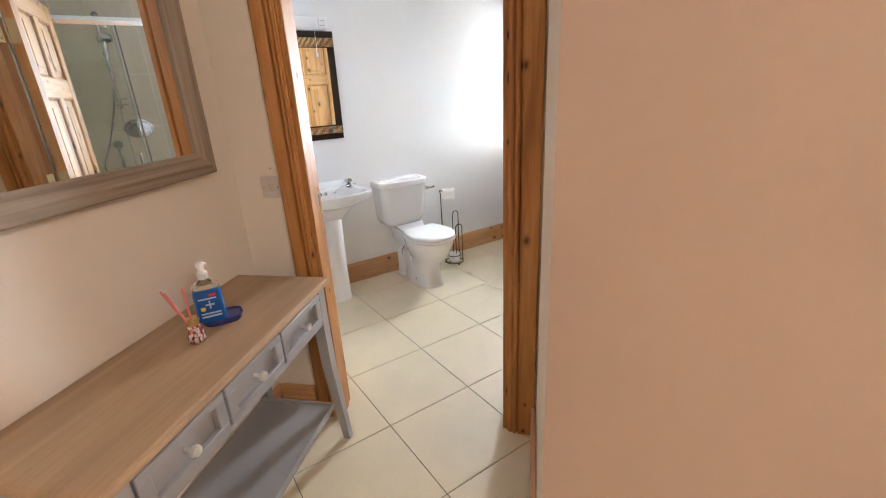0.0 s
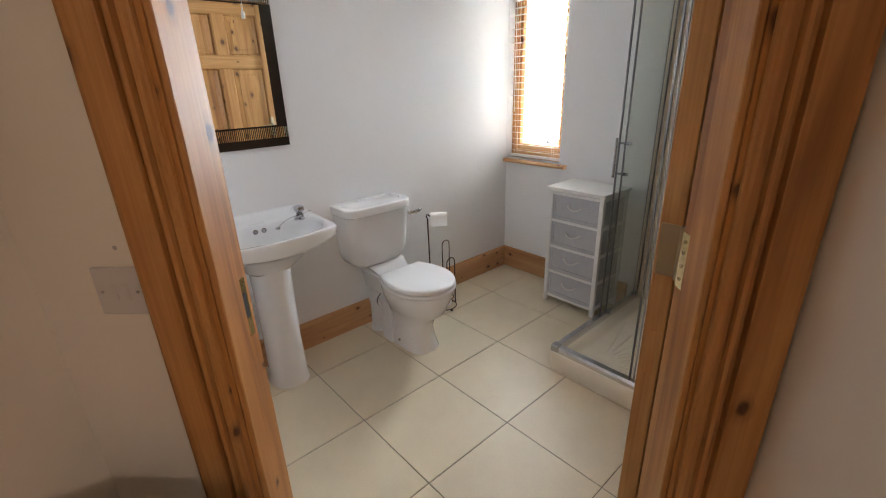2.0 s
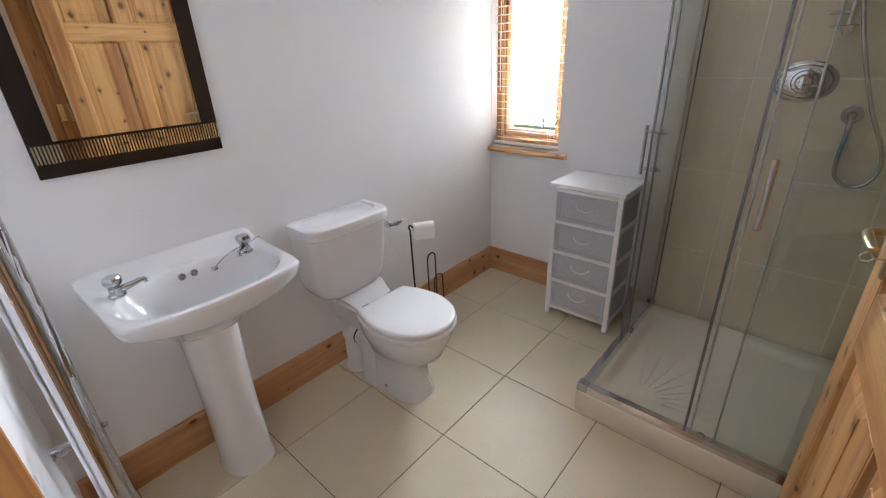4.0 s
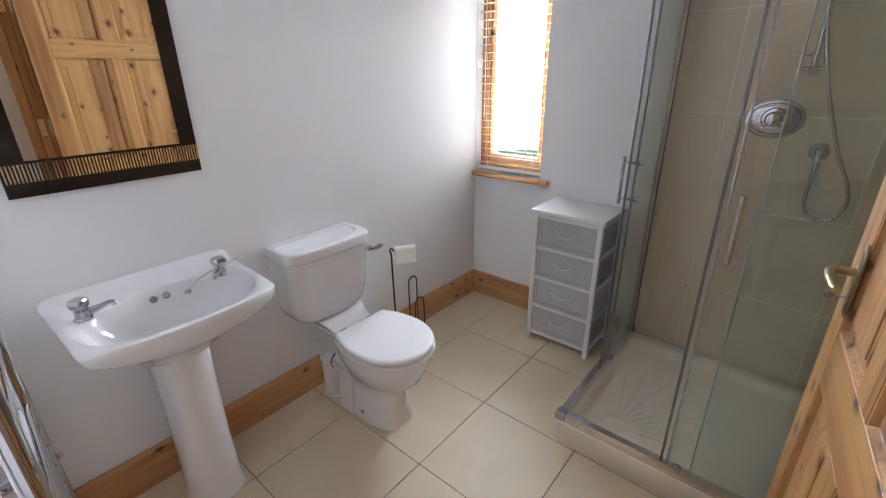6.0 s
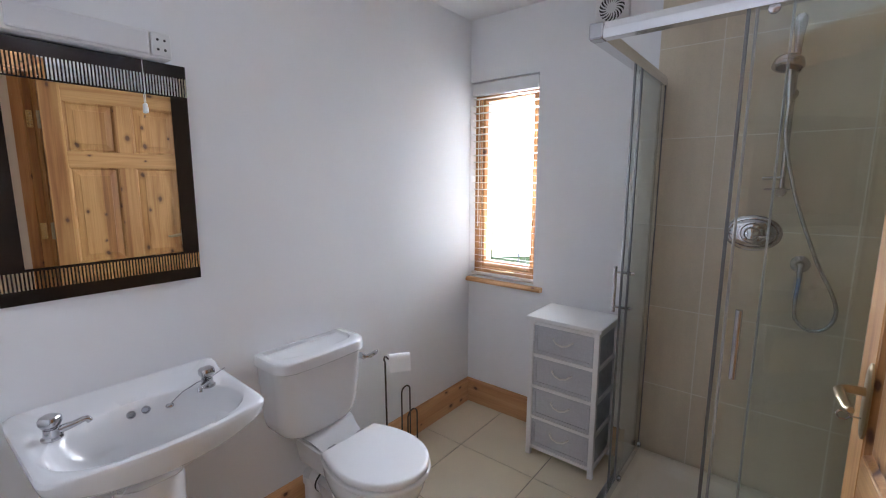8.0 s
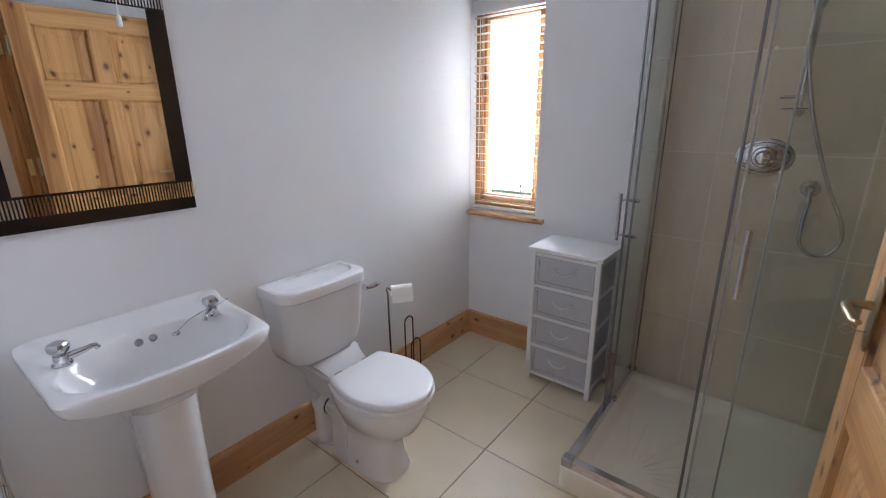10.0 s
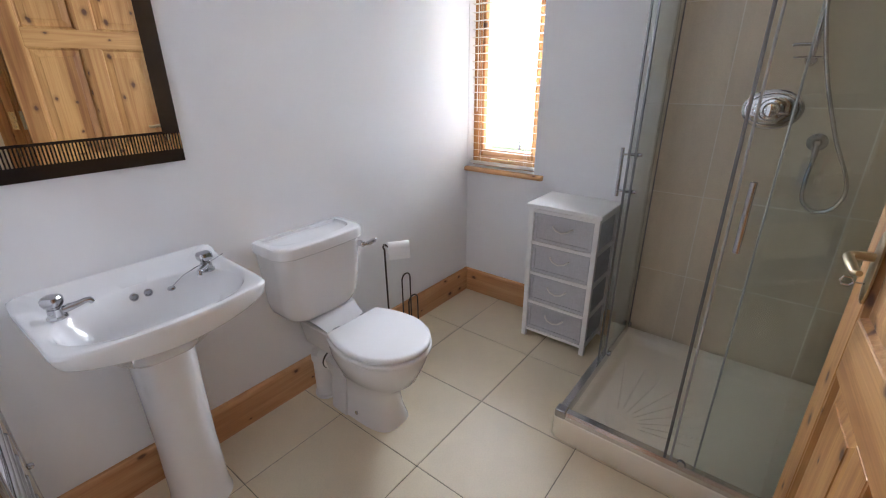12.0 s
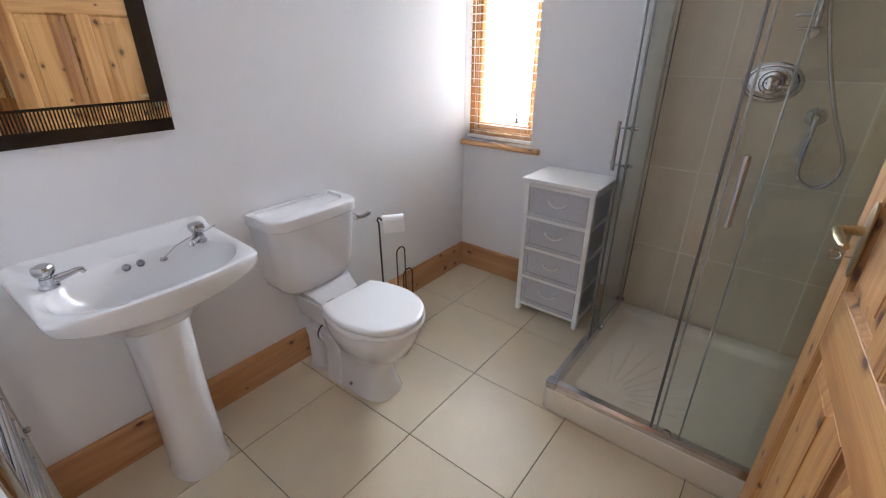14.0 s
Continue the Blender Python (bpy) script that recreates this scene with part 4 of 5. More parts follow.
for k in range(9):
    a = radians(RIB0 + k * (RIB1 - RIB0) / 8)
    ca, sa = math.cos(a), math.sin(a)
    ox, oy = RIBX, RIBY
    r0, r1 = 0.08 + 0.015 * (k % 2), 0.24 + 0.22 * math.cos(a)
    bm = bmesh.new()
    tube(bm, [(ox + r0 * ca, oy + r0 * sa, 0.0645), (ox + (r0 + 0.02) * ca, oy + (r0 + 0.02) * sa, 0.0658), (ox + (r1 - 0.02) * ca, oy + (r1 - 0.02) * sa, 0.0658), (ox + r1 * ca, oy + r1 * sa, 0.0645)], [0.002, 0.004, 0.004, 0.002], 8)
    part("drain_rib", bm, tray_acrylic, tray, smooth=True)
part("waste_cover", lathe([(0.045, 0.0), (0.045, 0.004), (0.036, 0.008), (0.01, 0.009)], 24, (2.19, 1.685, 0.062)), tray_acrylic, tray, smooth=True)
XT, YT = 2.052, 1.866            # centre lines of the two tracks
TB, HT = 0.104, 1.918


def rail_profile(w, h):
    return [(-w, 0), (w, 0), (w, h * 0.55), (w * 0.7, h), (-w * 0.7, h), (-w, h * 0.55)]


for z, h, w in ((TB, 0.034, 0.020), (HT, 0.046, 0.019)):
    bm = bmesh.new()
    rings(bm, [[(XT + a, y, z + b) for a, b in rail_profile(w, h)] for y in (TYS + 0.012, YT - 0.022)])
    part("front_track", bm, alu, shower, "bright aluminium track")
    bm = bmesh.new()
    rings(bm, [[(x, YT + a, z + b) for a, b in rail_profile(w, h)] for x in (XT + 0.022, TXE - 0.012)])
    part("side_track", bm, alu, shower, "bright aluminium track")
    part("track_corner", boxed(XT - 0.023, XT + 0.0225, YT - 0.0225, YT + 0.023, z - 0.001, z + h + 0.003, 0.006, 2), satin, shower)
ZG0, ZG1 = TB + 0.030, HT + 0.004


def pane_with_edges(name, p, q, off, posts, handle=None, label=""):
    """A glass pane from p to q, uprights at the ends named in posts."""
    p, q = Vector((*p, 0)), Vector((*q, 0))
    d = q - p
    m = Matrix.Translation(p) @ pose(0, 0, 0, 0, 0, math.degrees(math.atan2(d.y, d.x)))
    g = part(name, boxed(0.004, d.length - 0.004, off - 0.003, off + 0.003, ZG0, ZG1), clear_glass, shower, label, m=m)
    g.visible_shadow = False
    for s, w, mat in posts:
        part("upright", boxed(s - w / 2, s + w / 2, off - 0.0045, off + 0.0045, ZG0 - 0.012, ZG1 + 0.012, 0.002), mat, g)
    return g


seal = plain("clear_seal", (0.40, 0.40, 0.385), 0.25)
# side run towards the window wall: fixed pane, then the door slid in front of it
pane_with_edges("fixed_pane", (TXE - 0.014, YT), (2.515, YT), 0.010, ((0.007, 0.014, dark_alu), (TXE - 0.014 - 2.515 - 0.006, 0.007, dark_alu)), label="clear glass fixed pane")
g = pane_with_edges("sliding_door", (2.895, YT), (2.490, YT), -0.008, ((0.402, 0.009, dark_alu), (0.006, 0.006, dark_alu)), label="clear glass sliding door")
def bar_handle(parent, s, z0, z1, offs):
    for o in offs:
        h = part("bar_handle", tubed([(s, o, z0), (s, o, z1)], 0.0075, 12), satin, parent, "brushed steel bar handle", smooth=True)
        for z in (z0 + 0.025, z1 - 0.025):
            part("handle_stem", tubed([(s, o, z), (s, -0.008, z)], 0.005, 8), satin, h)
bar_handle(g, 0.345, 0.915, 1.12, (-0.052,))
for z in (0.94, 1.095):
    part("door_bolt", lathe([(0.008, 0.0), (0.008, 0.028), (0.006, 0.032)], 12, (0.345, -0.004, z), "y"), satin, g, smooth=True)
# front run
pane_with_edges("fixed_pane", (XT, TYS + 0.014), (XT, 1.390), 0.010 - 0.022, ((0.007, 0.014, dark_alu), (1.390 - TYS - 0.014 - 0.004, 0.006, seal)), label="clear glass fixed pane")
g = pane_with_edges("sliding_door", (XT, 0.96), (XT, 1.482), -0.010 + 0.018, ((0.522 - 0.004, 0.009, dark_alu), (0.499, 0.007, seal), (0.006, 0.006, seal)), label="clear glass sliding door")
h = part("bar_handle", tubed([(0.466, 0.058, 0.954), (0.466, 0.058, 1.147)], 0.0085, 12), satin, g, "brushed steel bar handle", smooth=True)
for z in (0.98, 1.12):
    part("handle_stem", tubed([(0.466, 0.058, z), (0.466, 0.008, z)], 0.005, 8), satin, h)
for x, y, z in ((XT - 0.018, 1.425, TB + 0.042), (XT - 0.016, 1.425, HT - 0.008), (XT - 0.016, 1.10, HT - 0.008), (XT - 0.018, 1.10, TB + 0.042)):
    part("door_roller", lathe([(0.004, 0.016), (0.013, 0.014), (0.014, 0.004), (0.012, 0.0), (0.004, -0.002)], 16, (x, y, z), "x"), satin, shower, smooth=True)
for x in (2.53, 2.86):
    part("door_roller", lathe([(0.004, -0.016), (0.013, -0.014), (0.014, -0.004), (0.012, 0.0), (0.004, 0.002)], 16, (x, YT - 0.02, TB + 0.044), "y"), satin, shower, smooth=True)

XW = EAST - 0.010
valve = empty("shower_valve", pose(XW, 1.466, 1.266))
tagged(valve, "oval chrome shower mixer valve on the tiled wall", "shower valve")
def oval(a, b, x):
    return [(x, a * math.cos(t), b * math.sin(t)) for t in (2 * math.pi * k / 40 for k in range(40))]
bm = bmesh.new()
rings(bm, [oval(0.104, 0.077, 0.0), oval(0.104, 0.077, -0.004), oval(0.098, 0.071, -0.010), oval(0.088, 0.062, -0.011), oval(0.084, 0.058, -0.008), oval(0.070, 0.050, -0.012), oval(0.05, 0.045, -0.014)])
part("plate", bm, chrome, valve, smooth=True)
part("knob", lathe([(0.044, -0.010), (0.044, -0.022), (0.039, -0.030), (0.030, -0.032), (0.028, -0.050), (0.022, -0.058), (0.006, -0.060)], 28, (0, 0, 0), "x"), chrome, valve, smooth=True)
part("knob_lever", tubed([(-0.028, 0, -0.01), (-0.036, -0.03, -0.012), (-0.034, -0.062, -0.012)], [0.008, 0.007, 0.005], 10), chrome, valve, smooth=True)

rail = empty("shower_riser", pose(XW, 1.385, 0))
tagged(rail, "chrome riser rail with adjustable hand shower and flexible hose", "shower head")
part("pole", tubed([(-0.055, 0, 1.425), (-0.055, 0, 1.945)], 0.0095, 14), chrome, rail, smooth=True)
for z in (1.445, 1.925):
    part("bracket", tubed([(0, 0, z), (-0.030, 0, z), (-0.066, 0, z)], [0.020, 0.015, 0.017], 16), satin, rail, smooth=True)
part("riser_handle", tubed([(-0.058, 0.0, 1.94), (-0.060, 0.0, 1.99), (-0.066, 0.0, 2.03), (-0.076, 0.0, 2.07), (-0.084, 0.0, 2.095), (-0.089, 0.0, 2.108)], [0.011, 0.012, 0.015, 0.021, 0.021, 0.010], 16), satin, rail, smooth=True)
part("slider", tubed([(-0.035, 0, 1.82), (-0.060, 0.0, 1.822), (-0.088, 0.008, 1.825)], [0.017, 0.020, 0.015], 14), satin, rail, smooth=True)
hs = part("hand_shower", tubed([(-0.080, 0.006, 1.775), (-0.082, 0.008, 1.82), (-0.084, 0.010, 1.87), (-0.092, 0.014, 1.920)], [0.009, 0.013, 0.015, 0.020], 14), satin, rail, smooth=True)
c, axis = Vector((-0.112, 0.022, 1.928)), Vector((-0.20, 0.10, -0.97)).normalized()
sx = axis.orthogonal().normalized()
sy = axis.cross(sx)


def disc(rows):
    bm = bmesh.new()
    rings(bm, [[c + axis * d + r * (math.cos(t) * sx + math.sin(t) * sy) for t in (2 * math.pi * k / 32 for k in range(32))] for r, d in rows])
    return bm


part("spray_head", disc(((0.012, -0.034), (0.032, -0.028), (0.046, -0.016), (0.050, -0.004), (0.049, 0.0), (0.052, 0.003), (0.052, 0.014), (0.046, 0.019), (0.040, 0.016))), chrome, hs, "chrome round spray head", smooth=True)
part("spray_face", disc(((0.039, 0.0165), (0.038, 0.0185))), plain("grey_nozzles", (0.12, 0.12, 0.13), 0.5), hs)
soap = part("soap_holder", boxed(-0.105, -0.04, -0.03, 0.055, 1.452, 1.458, 0.002), chrome, rail)
part("soap_rod", tubed([(-0.062, 0.0, 1.50), (-0.062, 0.06, 1.50), (-0.062, 0.066, 1.497)], 0.006, 8), chrome, soap)
elbow = part("hose_outlet", lathe([(0.034, 0.0), (0.034, -0.006), (0.026, -0.014), (0.016, -0.022), (0.014, -0.040), (0.008, -0.046)], 22, (0, -0.090, 1.150), "x"), satin, rail, "round chrome hose outlet", smooth=True)
part("elbow", tubed([(-0.034, -0.090, 1.150), (-0.038, -0.090, 1.135), (-0.038, -0.092, 1.095)], 0.010, 12), satin, elbow, smooth=True)
# hose: down from the hand shower in a long loop to the outlet
def spline(pts, n=14):
    pts = [Vector(p) for p in pts]
    out = []
    for i in range(len(pts) - 1):
        p0, p1, p2, p3 = pts[max(i - 1, 0)], pts[i], pts[i + 1], pts[min(i + 2, len(pts) - 1)]
        for k in range(n):
            t = k / n
            out.append(0.5 * ((2 * p1) + (p2 - p0) * t + (2 * p0 - 5 * p1 + 4 * p2 - p3) * t * t + (3 * p1 - p0 - 3 * p2 + p3) * t ** 3))
    return out + [pts[-1]]
path = spline([(-0.080, 0.006, 1.78), (-0.092, 0.004, 1.65), (-0.075, -0.050, 1.42), (-0.06, -0.135, 1.18), (-0.05, -0.200, 1.04), (-0.045, -0.215, 0.965), (-0.042, -0.190, 0.905), (-0.040, -0.140, 0.888), (-0.038, -0.096, 0.925), (-0.038, -0.088, 1.0), (-0.038, -0.091, 1.07), (-0.038, -0.092, 1.10)], 22)
part("hose", tubed(path, [0.0068 + 0.0008 * (i % 2) for i in range(len(path))], 10), satin, rail, "ribbed steel shower hose", smooth=True)

fan = empty("extractor_fan", pose(EAST, 2.117, 2.315))
tagged(fan, "square white extractor fan with radial slots on the wall", "extractor fan")
part("case", boxed(-0.035, -0.0005, -0.080, 0.080, -0.080, 0.080, 0.008, 2), white_plastic, fan)
part("hub", lathe([(0.02, -0.036), (0.02, -0.041), (0.012, -0.043)], 16, (0, 0, 0), "x"), white_plastic, fan, smooth=True)
# dark disc, the shade behind the slots put into its colour
part("grille_back", lathe([(0.060, -0.0352), (0.060, -0.0360)], 30, (0, 0, 0), "x"), rubber, fan)
for k in range(18):
    t0 = 2 * math.pi * k / 18
    bm = bmesh.new()
    tube(bm, [(-0.038, r * math.cos(t0 + w), r * math.sin(t0 + w)) for r, w in ((0.018, 0.0), (0.035, 0.14), (0.050, 0.30), (0.062, 0.5))], 0.0035, 6)
    part("grille_rib", bm, white_plastic, fan)

# ---- towel rail on the west wall ----
towel = empty("towel_rail", pose(0.540, 2.03, 0, 0, 0, -2.4))
tagged(towel, "chrome ladder towel radiator on the wall inside the doorway", "towel radiator")
for y in (0.0, 0.43):
    up = part("upright", tubed([(0.067, y, 0.12), (0.070, y, 0.14), (0.070, y, 1.70), (0.064, y, 1.72)], [0.012, 0.0155, 0.0155, 0.010], 16), chrome, towel, smooth=True)
    for z in (0.262, 0.667, 1.45):
        part("wall_bracket", tubed([(-0.012, y - 0.02, z), (0.03, y - 0.018, z), (0.066, y - 0.006, z)], [0.016, 0.012, 0.012], 14), chrome, towel, smooth=True)
        part("bracket_screw", lathe([(0.006, 0.0), (0.007, 0.004), (0.006, 0.009), (0.003, 0.011)], 12, (0.083, y, z), "x"), satin, up, smooth=True)
    part("valve", lathe([(0.013, 0.0), (0.015, 0.01), (0.015, 0.04), (0.010, 0.05), (0.010, 0.125)], 14, (0.067, y, 0.0)), chrome, towel, smooth=True)
for z in [0.20 + 0.055 * i for i in range(5)] + [0.60 + 0.055 * i for i in range(5)] + [1.0 + 0.055 * i for i in range(5)] + [1.42 + 0.055 * i for i in range(5)]:
    part("bar", tubed([(0.070, 0.0, z), (0.0705, 0.12, z), (0.071, 0.215, z), (0.0705, 0.31, z), (0.070, 0.43, z)], 0.0105, 10), chrome, towel, smooth=True)

pale_nickel = plain("pale_nickel", (0.84, 0.82, 0.79), 0.42, 0.7)
switch_plastic = plain("grey_beige_plastic", (0.62, 0.56, 0.52), 0.35)
# ---- hall: mirror, switch, console table and what stands on it ----
grey_oak = wood("weathered_grey_wood", (0.36, 0.285, 0.215), (0.28, 0.215, 0.16), (0.18, 0.135, 0.10), axis="y", knots=0.0, rough=0.7, fine=2.0)
grey_oak_z = wood("weathered_grey_wood_upright", (0.36, 0.285, 0.215), (0.28, 0.215, 0.16), (0.18, 0.135, 0.10), axis="z", knots=0.0, rough=0.7, fine=2.0)
HE = -1.0335
hall_mirror = empty("framed_mirror", DM)
tagged(hall_mirror, "large mirror in a weathered grey-brown wooden frame", "mirror")
HN0, HN1, HZ0, HZ1, HW = 0.39, 1.292, 1.204, 1.885, 0.076


def frame_piece(name, corners, mat):
    """A bevelled frame board with mitred ends: outer edge a-b, inner edge c-d."""
    (a, b, c, d) = [Vector((0, *p)) for p in corners]
    bm = bmesh.new()
    prof = [(0.0, 0.0), (0.0, 0.046), (0.08, 0.054), (0.45, 0.058), (0.80, 0.046), (0.90, 0.038), (1.0, 0.036), (1.0, 0.0)]
    secs = []
    for p, q in ((a, d), (b, c)):
        secs.append([p + (q - p) * u + Vector((HE + t, 0, 0)) for u, t in prof])
    rings(bm, secs)
    part(name, bm, mat, hall_mirror)


o = [(HN0, HZ0), (HN1, HZ0), (HN1, HZ1), (HN0, HZ1)]
i4 = [(HN0 + HW, HZ0 + HW), (HN1 - HW, HZ0 + HW), (HN1 - HW, HZ1 - HW), (HN0 + HW, HZ1 - HW)]
for k, nm in enumerate(("frame_bottom", "frame_side", "frame_top", "frame_side")):
    j = (k + 1) % 4
    frame_piece(nm, (o[k], o[j], i4[j], i4[k]), grey_oak if k % 2 == 0 else grey_oak_z)
part("glass", boxed(HE + 0.030, HE + 0.032, HN0 + HW - 0.01, HN1 - HW + 0.01, HZ0 + HW - 0.01, HZ1 - HW + 0.01), mirror_glass, hall_mirror, "silvered mirror glass")

switch = empty("light_switch", DM)
tagged(switch, "greyish white double light switch plate beside the door frame", "light switch")
part("plate", boxed(-0.919, -0.836, N0 - 0.009, N0 - 0.0005, 1.072, 1.156, 0.003, 2), switch_plastic, switch)
for e in (-0.886, -0.868):
    part("rocker", boxed(e - 0.006, e + 0.006, N0 - 0.012, N0 - 0.008, 1.100, 1.128, 0.0015), switch_plastic, switch)
for e in (-0.907, -0.847):
    part("screw", lathe([(0.003, -0.0005), (0.003, 0.0)], 8, (e, N0 - 0.0092, 1.114), "y"), satin, switch)
part("pin_hole_mark", lathe([(0.004, -0.0008), (0.003, 0.0)], 10, (-0.870, N0, 1.187), "y"), plain("grey_filler", (0.45, 0.40, 0.36), 0.9), switch, "small grey filler spot on the wall")

table = empty("console_table", DM)
tagged(table, "grey-painted console table with limed oak top, three drawers and shelf", "console table")
oak_top = wood("limed_oak", (0.44, 0.30, 0.185), (0.40, 0.27, 0.165), (0.345, 0.23, 0.14), axis="y", knots=0.0, rough=0.5, fine=0.7, strips=9.0, streakiness=0.4)
grey_paint = paint("grey_satin_paint", (0.33, 0.325, 0.33), 0.45, 140, 0.06, 0.03)
TE0, TE1, TN0, TN1, TZ = -1.031, -0.633, 0.335, 1.343, 0.776
bm = bmesh.new()
pl = [(0.006, -0.024), (0.0, -0.020), (0.0, -0.014), (0.003, -0.004), (0.010, 0.0)]
rings(bm, [[(TE0 + i * 0.2, TN0 + i, TZ + z), (TE1 - i, TN0 + i, TZ + z), (TE1 - i, TN1 - i, TZ + z), (TE0 + i * 0.2, TN1 - i, TZ + z)] for i, z in pl])
part("tabletop", bm, oak_top, table, "limed brown oak tabletop")
AZ0, AZ1 = 0.597, TZ - 0.024
part("back_apron", boxed(TE0 + 0.012, TE0 + 0.03, TN0 + 0.06, TN1 - 0.06, AZ0, AZ1), grey_paint, table)
for n0 in (TN0 + 0.034, TN1 - 0.052):
    part("side_apron", boxed(TE0 + 0.035, TE1 - 0.055, n0, n0 + 0.018, AZ0 + 0.012, AZ1), grey_paint, table)
for z0, z1 in ((AZ0, AZ0 + 0.020), (AZ1 - 0.014, AZ1)):
    part("front_rail", boxed(TE1 - 0.046, TE1 - 0.022, TN0 + 0.070, TN1 - 0.070, z0, z1, 0.002), grey_paint, table)
LEG = 0.044
for e0, se in ((TE0 + 0.008, -1), (TE1 - 0.062, 1)):
    for n0, sn in ((TN0 + 0.030, -1), (TN1 - 0.030 - LEG, 1)):
        bm = bmesh.new()
        secs = []
        for z, w, sh in ((0.0, 0.030, 0.028), (0.20, 0.036, 0.016), (0.40, 0.042, 0.004), (AZ0, LEG, 0.0), (AZ1, LEG, 0.0)):
            ce, cn = e0 + LEG / 2 + (se * sh if se > 0 else 0), n0 + LEG / 2 + sn * sh
            secs.append([(ce - w / 2, cn - w / 2, z), (ce + w / 2, cn - w / 2, z), (ce + w / 2, cn + w / 2, z), (ce - w / 2, cn + w / 2, z)])
        rings(bm, secs)
        part("leg", bm, grey_paint, table)
sh = part("shelf", boxed(TE0 + 0.03, TE1 - 0.042, TN0 + 0.06, TN1 - 0.075, 0.188, 0.206, 0.002), grey_paint, table, "grey painted lower shelf")
part("shelf_lip", boxed(TE1 - 0.042, TE1 - 0.034, TN0 + 0.06, TN1 - 0.075, 0.188, 0.219, 0.002), grey_paint, sh)
part("shelf_lip", boxed(TE0 + 0.03, TE1 - 0.034, TN1 - 0.075, TN1 - 0.067, 0.188, 0.219, 0.002), grey_paint, sh)
D0, D1 = TN0 + 0.076, TN1 - 0.076
pitch = (D1 - D0) / 3
for k in range(3):
    n0, n1, z0, z1 = D0 + k * pitch + 0.004, D0 + (k + 1) * pitch - 0.004, AZ0 + 0.023, AZ1 - 0.016
    d = part("drawer", boxed(TE1 - 0.30, TE1 - 0.030, n0 + 0.01, n1 - 0.01, z0 + 0.004, z1 - 0.004), grey_paint, table)
    w = 0.024
    for bx in ((n0, n1, z0, z0 + w), (n0, n1, z1 - w, z1), (n0, n0 + w + 0.012, z0 + w, z1 - w), (n1 - w - 0.012, n1, z0 + w, z1 - w)):
        part("front_frame", boxed(TE1 - 0.031, TE1 - 0.014, *bx, 0.0025), grey_paint, d)
    nc, zc = (n0 + n1) / 2, (z0 + z1) / 2
    part("knob", lathe([(0.006, 0.0), (0.006, 0.018), (0.013, 0.022), (0.0155, 0.030), (0.013, 0.038), (0.005, 0.041)], 18, (TE1 - 0.030, nc, zc), "x"), pale_nickel, d, "pale brushed metal knob", smooth=True)

soap_bottle = empty("soap_bottle", DM @ pose(-0.852, 0.952, TZ + 0.018, 0, 0, 38) @ Matrix.Diagonal((1.04, 1.04, 1.2, 1)))
tagged(soap_bottle, "clear pump bottle half full of blue hand wash", "soap bottle")
bm = bmesh.new()
rings(bm, [loop(0, 0, a, d, d, z, 3.0, 32) for z, a, d in ((0.0, 0.036, 0.018), (0.004, 0.040, 0.021), (0.05, 0.041, 0.022), (0.082, 0.039, 0.021), (0.092, 0.037, 0.020))])
part("liquid", bm, plain("blue_hand_wash", (0.006, 0.12, 0.42), 0.10, Coat_Weight=0.8), soap_bottle, "bright blue hand wash", smooth=True)
bm = bmesh.new()
rings(bm, [loop(0, 0, a, d, d, z, 3.0, 32) for z, a, d in ((0.0925, 0.0372, 0.020), (0.104, 0.033, 0.018), (0.110, 0.022, 0.015), (0.114, 0.013, 0.013), (0.122, 0.012, 0.012))])
part("shoulder", bm, clear_glass, soap_bottle, "clear plastic shoulder", smooth=True)
pump = part("pump", lathe([(0.014, 0.118), (0.014, 0.134), (0.010, 0.136), (0.008, 0.146), (0.012, 0.148), (0.012, 0.160), (0.008, 0.164)], 18), white_plastic, soap_bottle, "white pump head", smooth=True)
part("nozzle", tubed([(0, 0, 0.155), (0.010, 0, 0.156), (0.016, 0, 0.153)], [0.007, 0.005, 0.004], 10), white_plastic, pump)
label_white = plain("label_white", (0.42, 0.60, 0.80), 0.4)
label_red = plain("label_red", (0.55, 0.02, 0.03), 0.4)
label_yellow = plain("label_yellow", (0.75, 0.55, 0.05), 0.4)
lab = part("label", boxed(-0.032, 0.032, -0.0224, -0.0218, 0.012, 0.088), plain("label_blue", (0.008, 0.09, 0.36), 0.25), soap_bottle, "blue label with white bars")
for x0, x1, z0, z1, mt in ((-0.026, 0.022, 0.066, 0.070, label_white), (0.0, 0.004, 0.040, 0.062, label_white), (-0.010, 0.014, 0.049, 0.053, label_white), (-0.026, 0.028, 0.016, 0.021, label_white), (-0.026, 0.028, 0.025, 0.029, label_white), (-0.024, -0.012, 0.036, 0.046, label_yellow), (0.004, 0.022, 0.074, 0.081, label_red)):
    part("label_mark", boxed(x0, x1, -0.0230, -0.0222, z0, z1), mt, lab)
dish = empty("soap_dish", DM @ pose(-0.840, 0.978, TZ, 0, 0, 38))
tagged(dish, "small dark blue glass dish under the soap bottle", "dish")
bm = bmesh.new()
rings(bm, [loop(0, 0, a, d, d, z, 3.5, 32) for z, a, d in ((0.0, 0.052, 0.034), (0.004, 0.056, 0.038), (0.022, 0.062, 0.044), (0.023, 0.060, 0.042), (0.017, 0.054, 0.036))])
part("bowl", bm, plain("dark_blue_glass", (0.02, 0.035, 0.20), 0.06, Coat_Weight=0.5), dish, smooth=True)

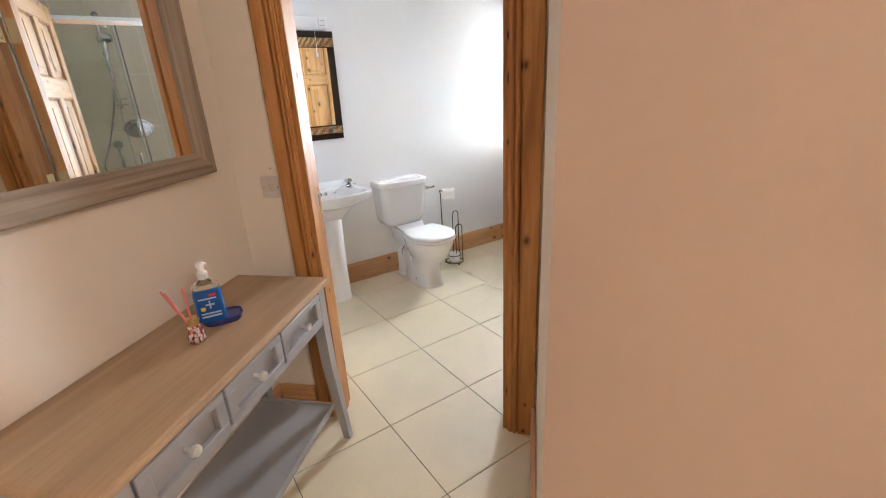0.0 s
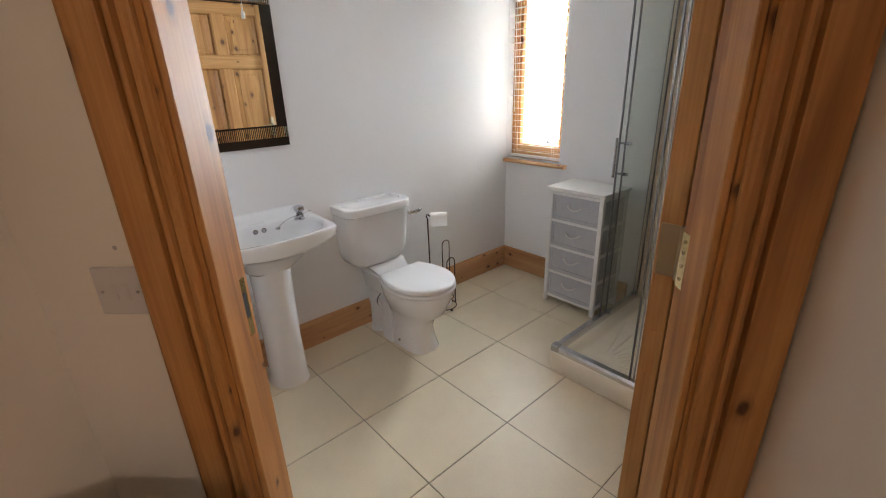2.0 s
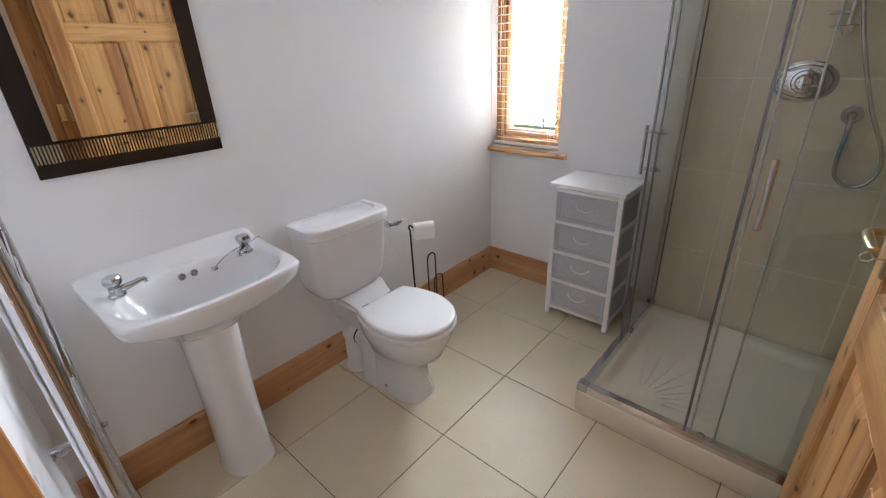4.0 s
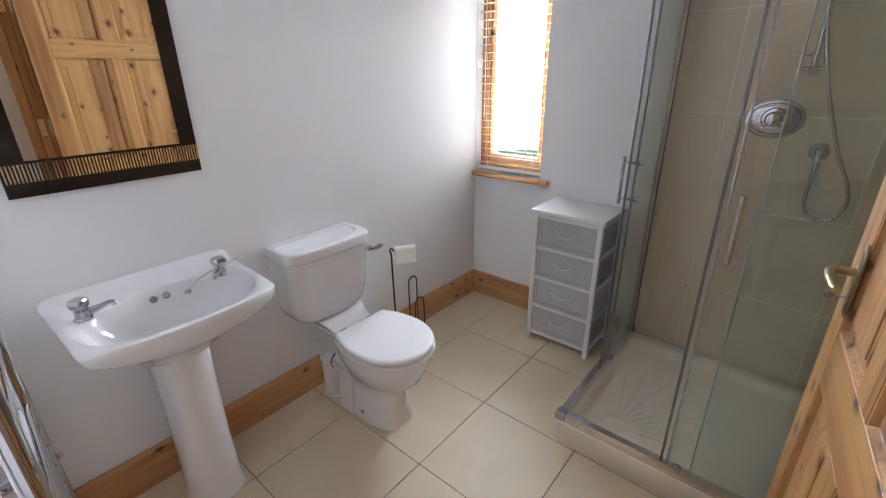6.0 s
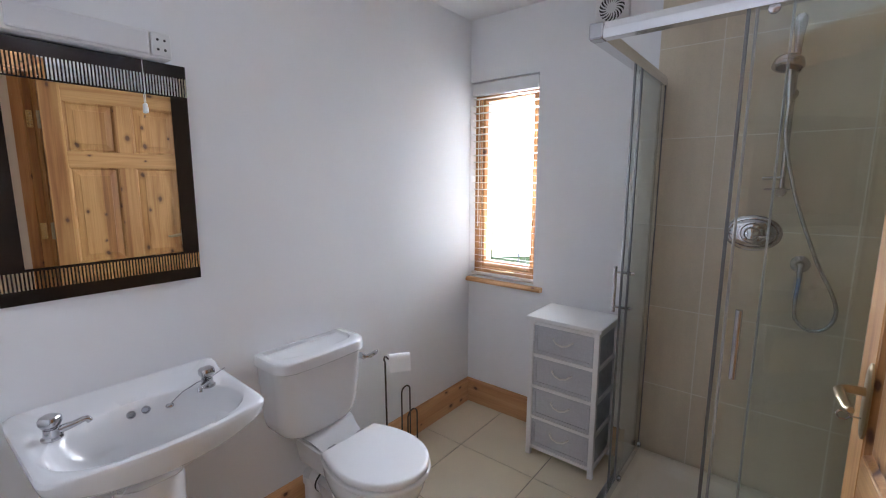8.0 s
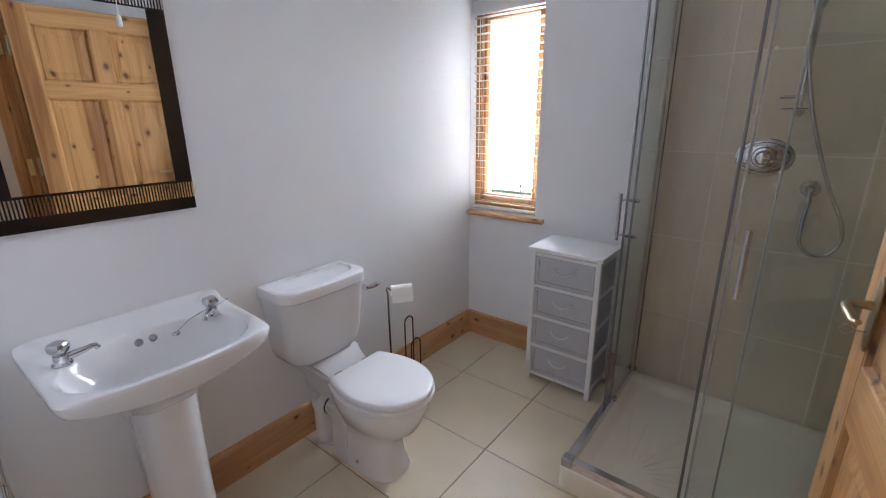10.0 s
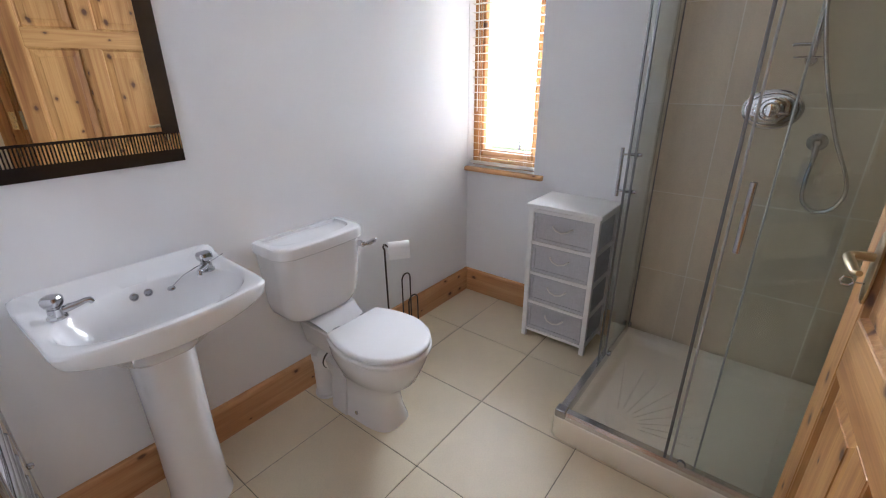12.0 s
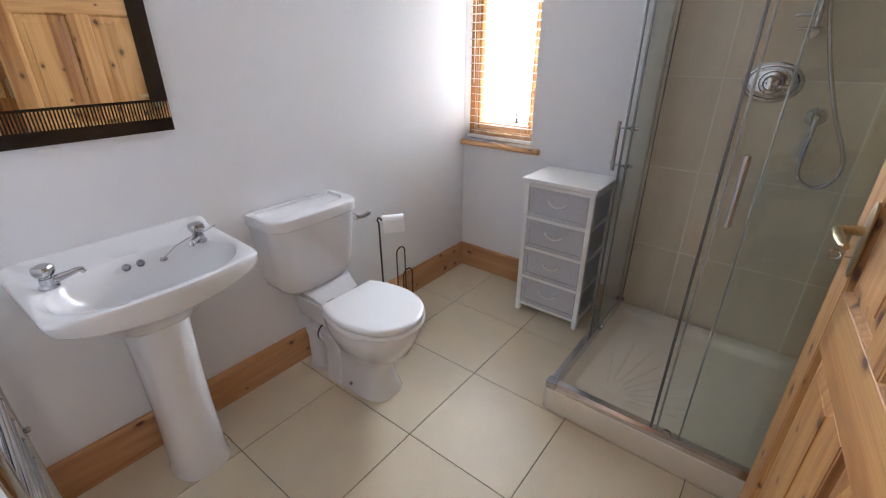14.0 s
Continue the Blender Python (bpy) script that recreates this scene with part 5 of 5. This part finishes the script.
petals, pnt, pb = material("petal_glass")
pv = pnt.nodes.new("ShaderNodeTexVoronoi")
pv.inputs["Scale"].default_value = 160
pnt.links.new(coords(pnt), pv.inputs["Vector"])
psep = pnt.nodes.new("ShaderNodeSeparateColor")
pnt.links.new(pv.outputs["Color"], psep.inputs["Color"])
pnt.links.new(ramp(pnt, psep.outputs[0], [(0.0, (0.05, 0.01, 0.015)), (0.35, (0.30, 0.03, 0.05)), (0.6, (0.55, 0.22, 0.22)), (0.8, (0.65, 0.50, 0.45)), (1.0, (0.75, 0.70, 0.65))]), pb.inputs["Base Color"])
pb.inputs["Roughness"].default_value, pb.inputs["Coat Weight"].default_value = 0.1, 0.8
diffuser = empty("reed_diffuser", DM @ pose(-0.838, 0.856, TZ) @ Matrix.Scale(1.15, 4))
tagged(diffuser, "small glass reed diffuser with gold collar and pink reeds", "reed diffuser")
jar = part("jar", lathe([(0.018, 0.0), (0.021, 0.003), (0.020, 0.022), (0.017, 0.042), (0.013, 0.048)], 22), petals, diffuser, "glass jar of pink petals", smooth=True)
part("base", lathe([(0.0205, -0.0), (0.0225, 0.002), (0.0225, 0.007), (0.0205, 0.009)], 22), clear_glass, jar, smooth=True)
part("collar", lathe([(0.0135, 0.046), (0.0155, 0.048), (0.0155, 0.066), (0.0125, 0.068), (0.006, 0.066)], 22), brass, diffuser, "gold collar", smooth=True)
reed = plain("pink_reed", (0.72, 0.20, 0.18), 0.6)
for dx, dy in ((-0.028, -0.040), (-0.010, -0.048), (0.012, -0.018)):
    part("reed", tubed([(0, 0, 0.02), (dx, dy, 0.158)], 0.0026, 8), reed, diffuser)

# fitting of the hall's added fill lamp, unseen behind the camera
lamp = empty("hall_fill_lamp", pose(*HALL_FILL, TOP))
tagged(lamp, "added round brass fitting for the hall's unseen warm fill bulb", "ceiling lamp")
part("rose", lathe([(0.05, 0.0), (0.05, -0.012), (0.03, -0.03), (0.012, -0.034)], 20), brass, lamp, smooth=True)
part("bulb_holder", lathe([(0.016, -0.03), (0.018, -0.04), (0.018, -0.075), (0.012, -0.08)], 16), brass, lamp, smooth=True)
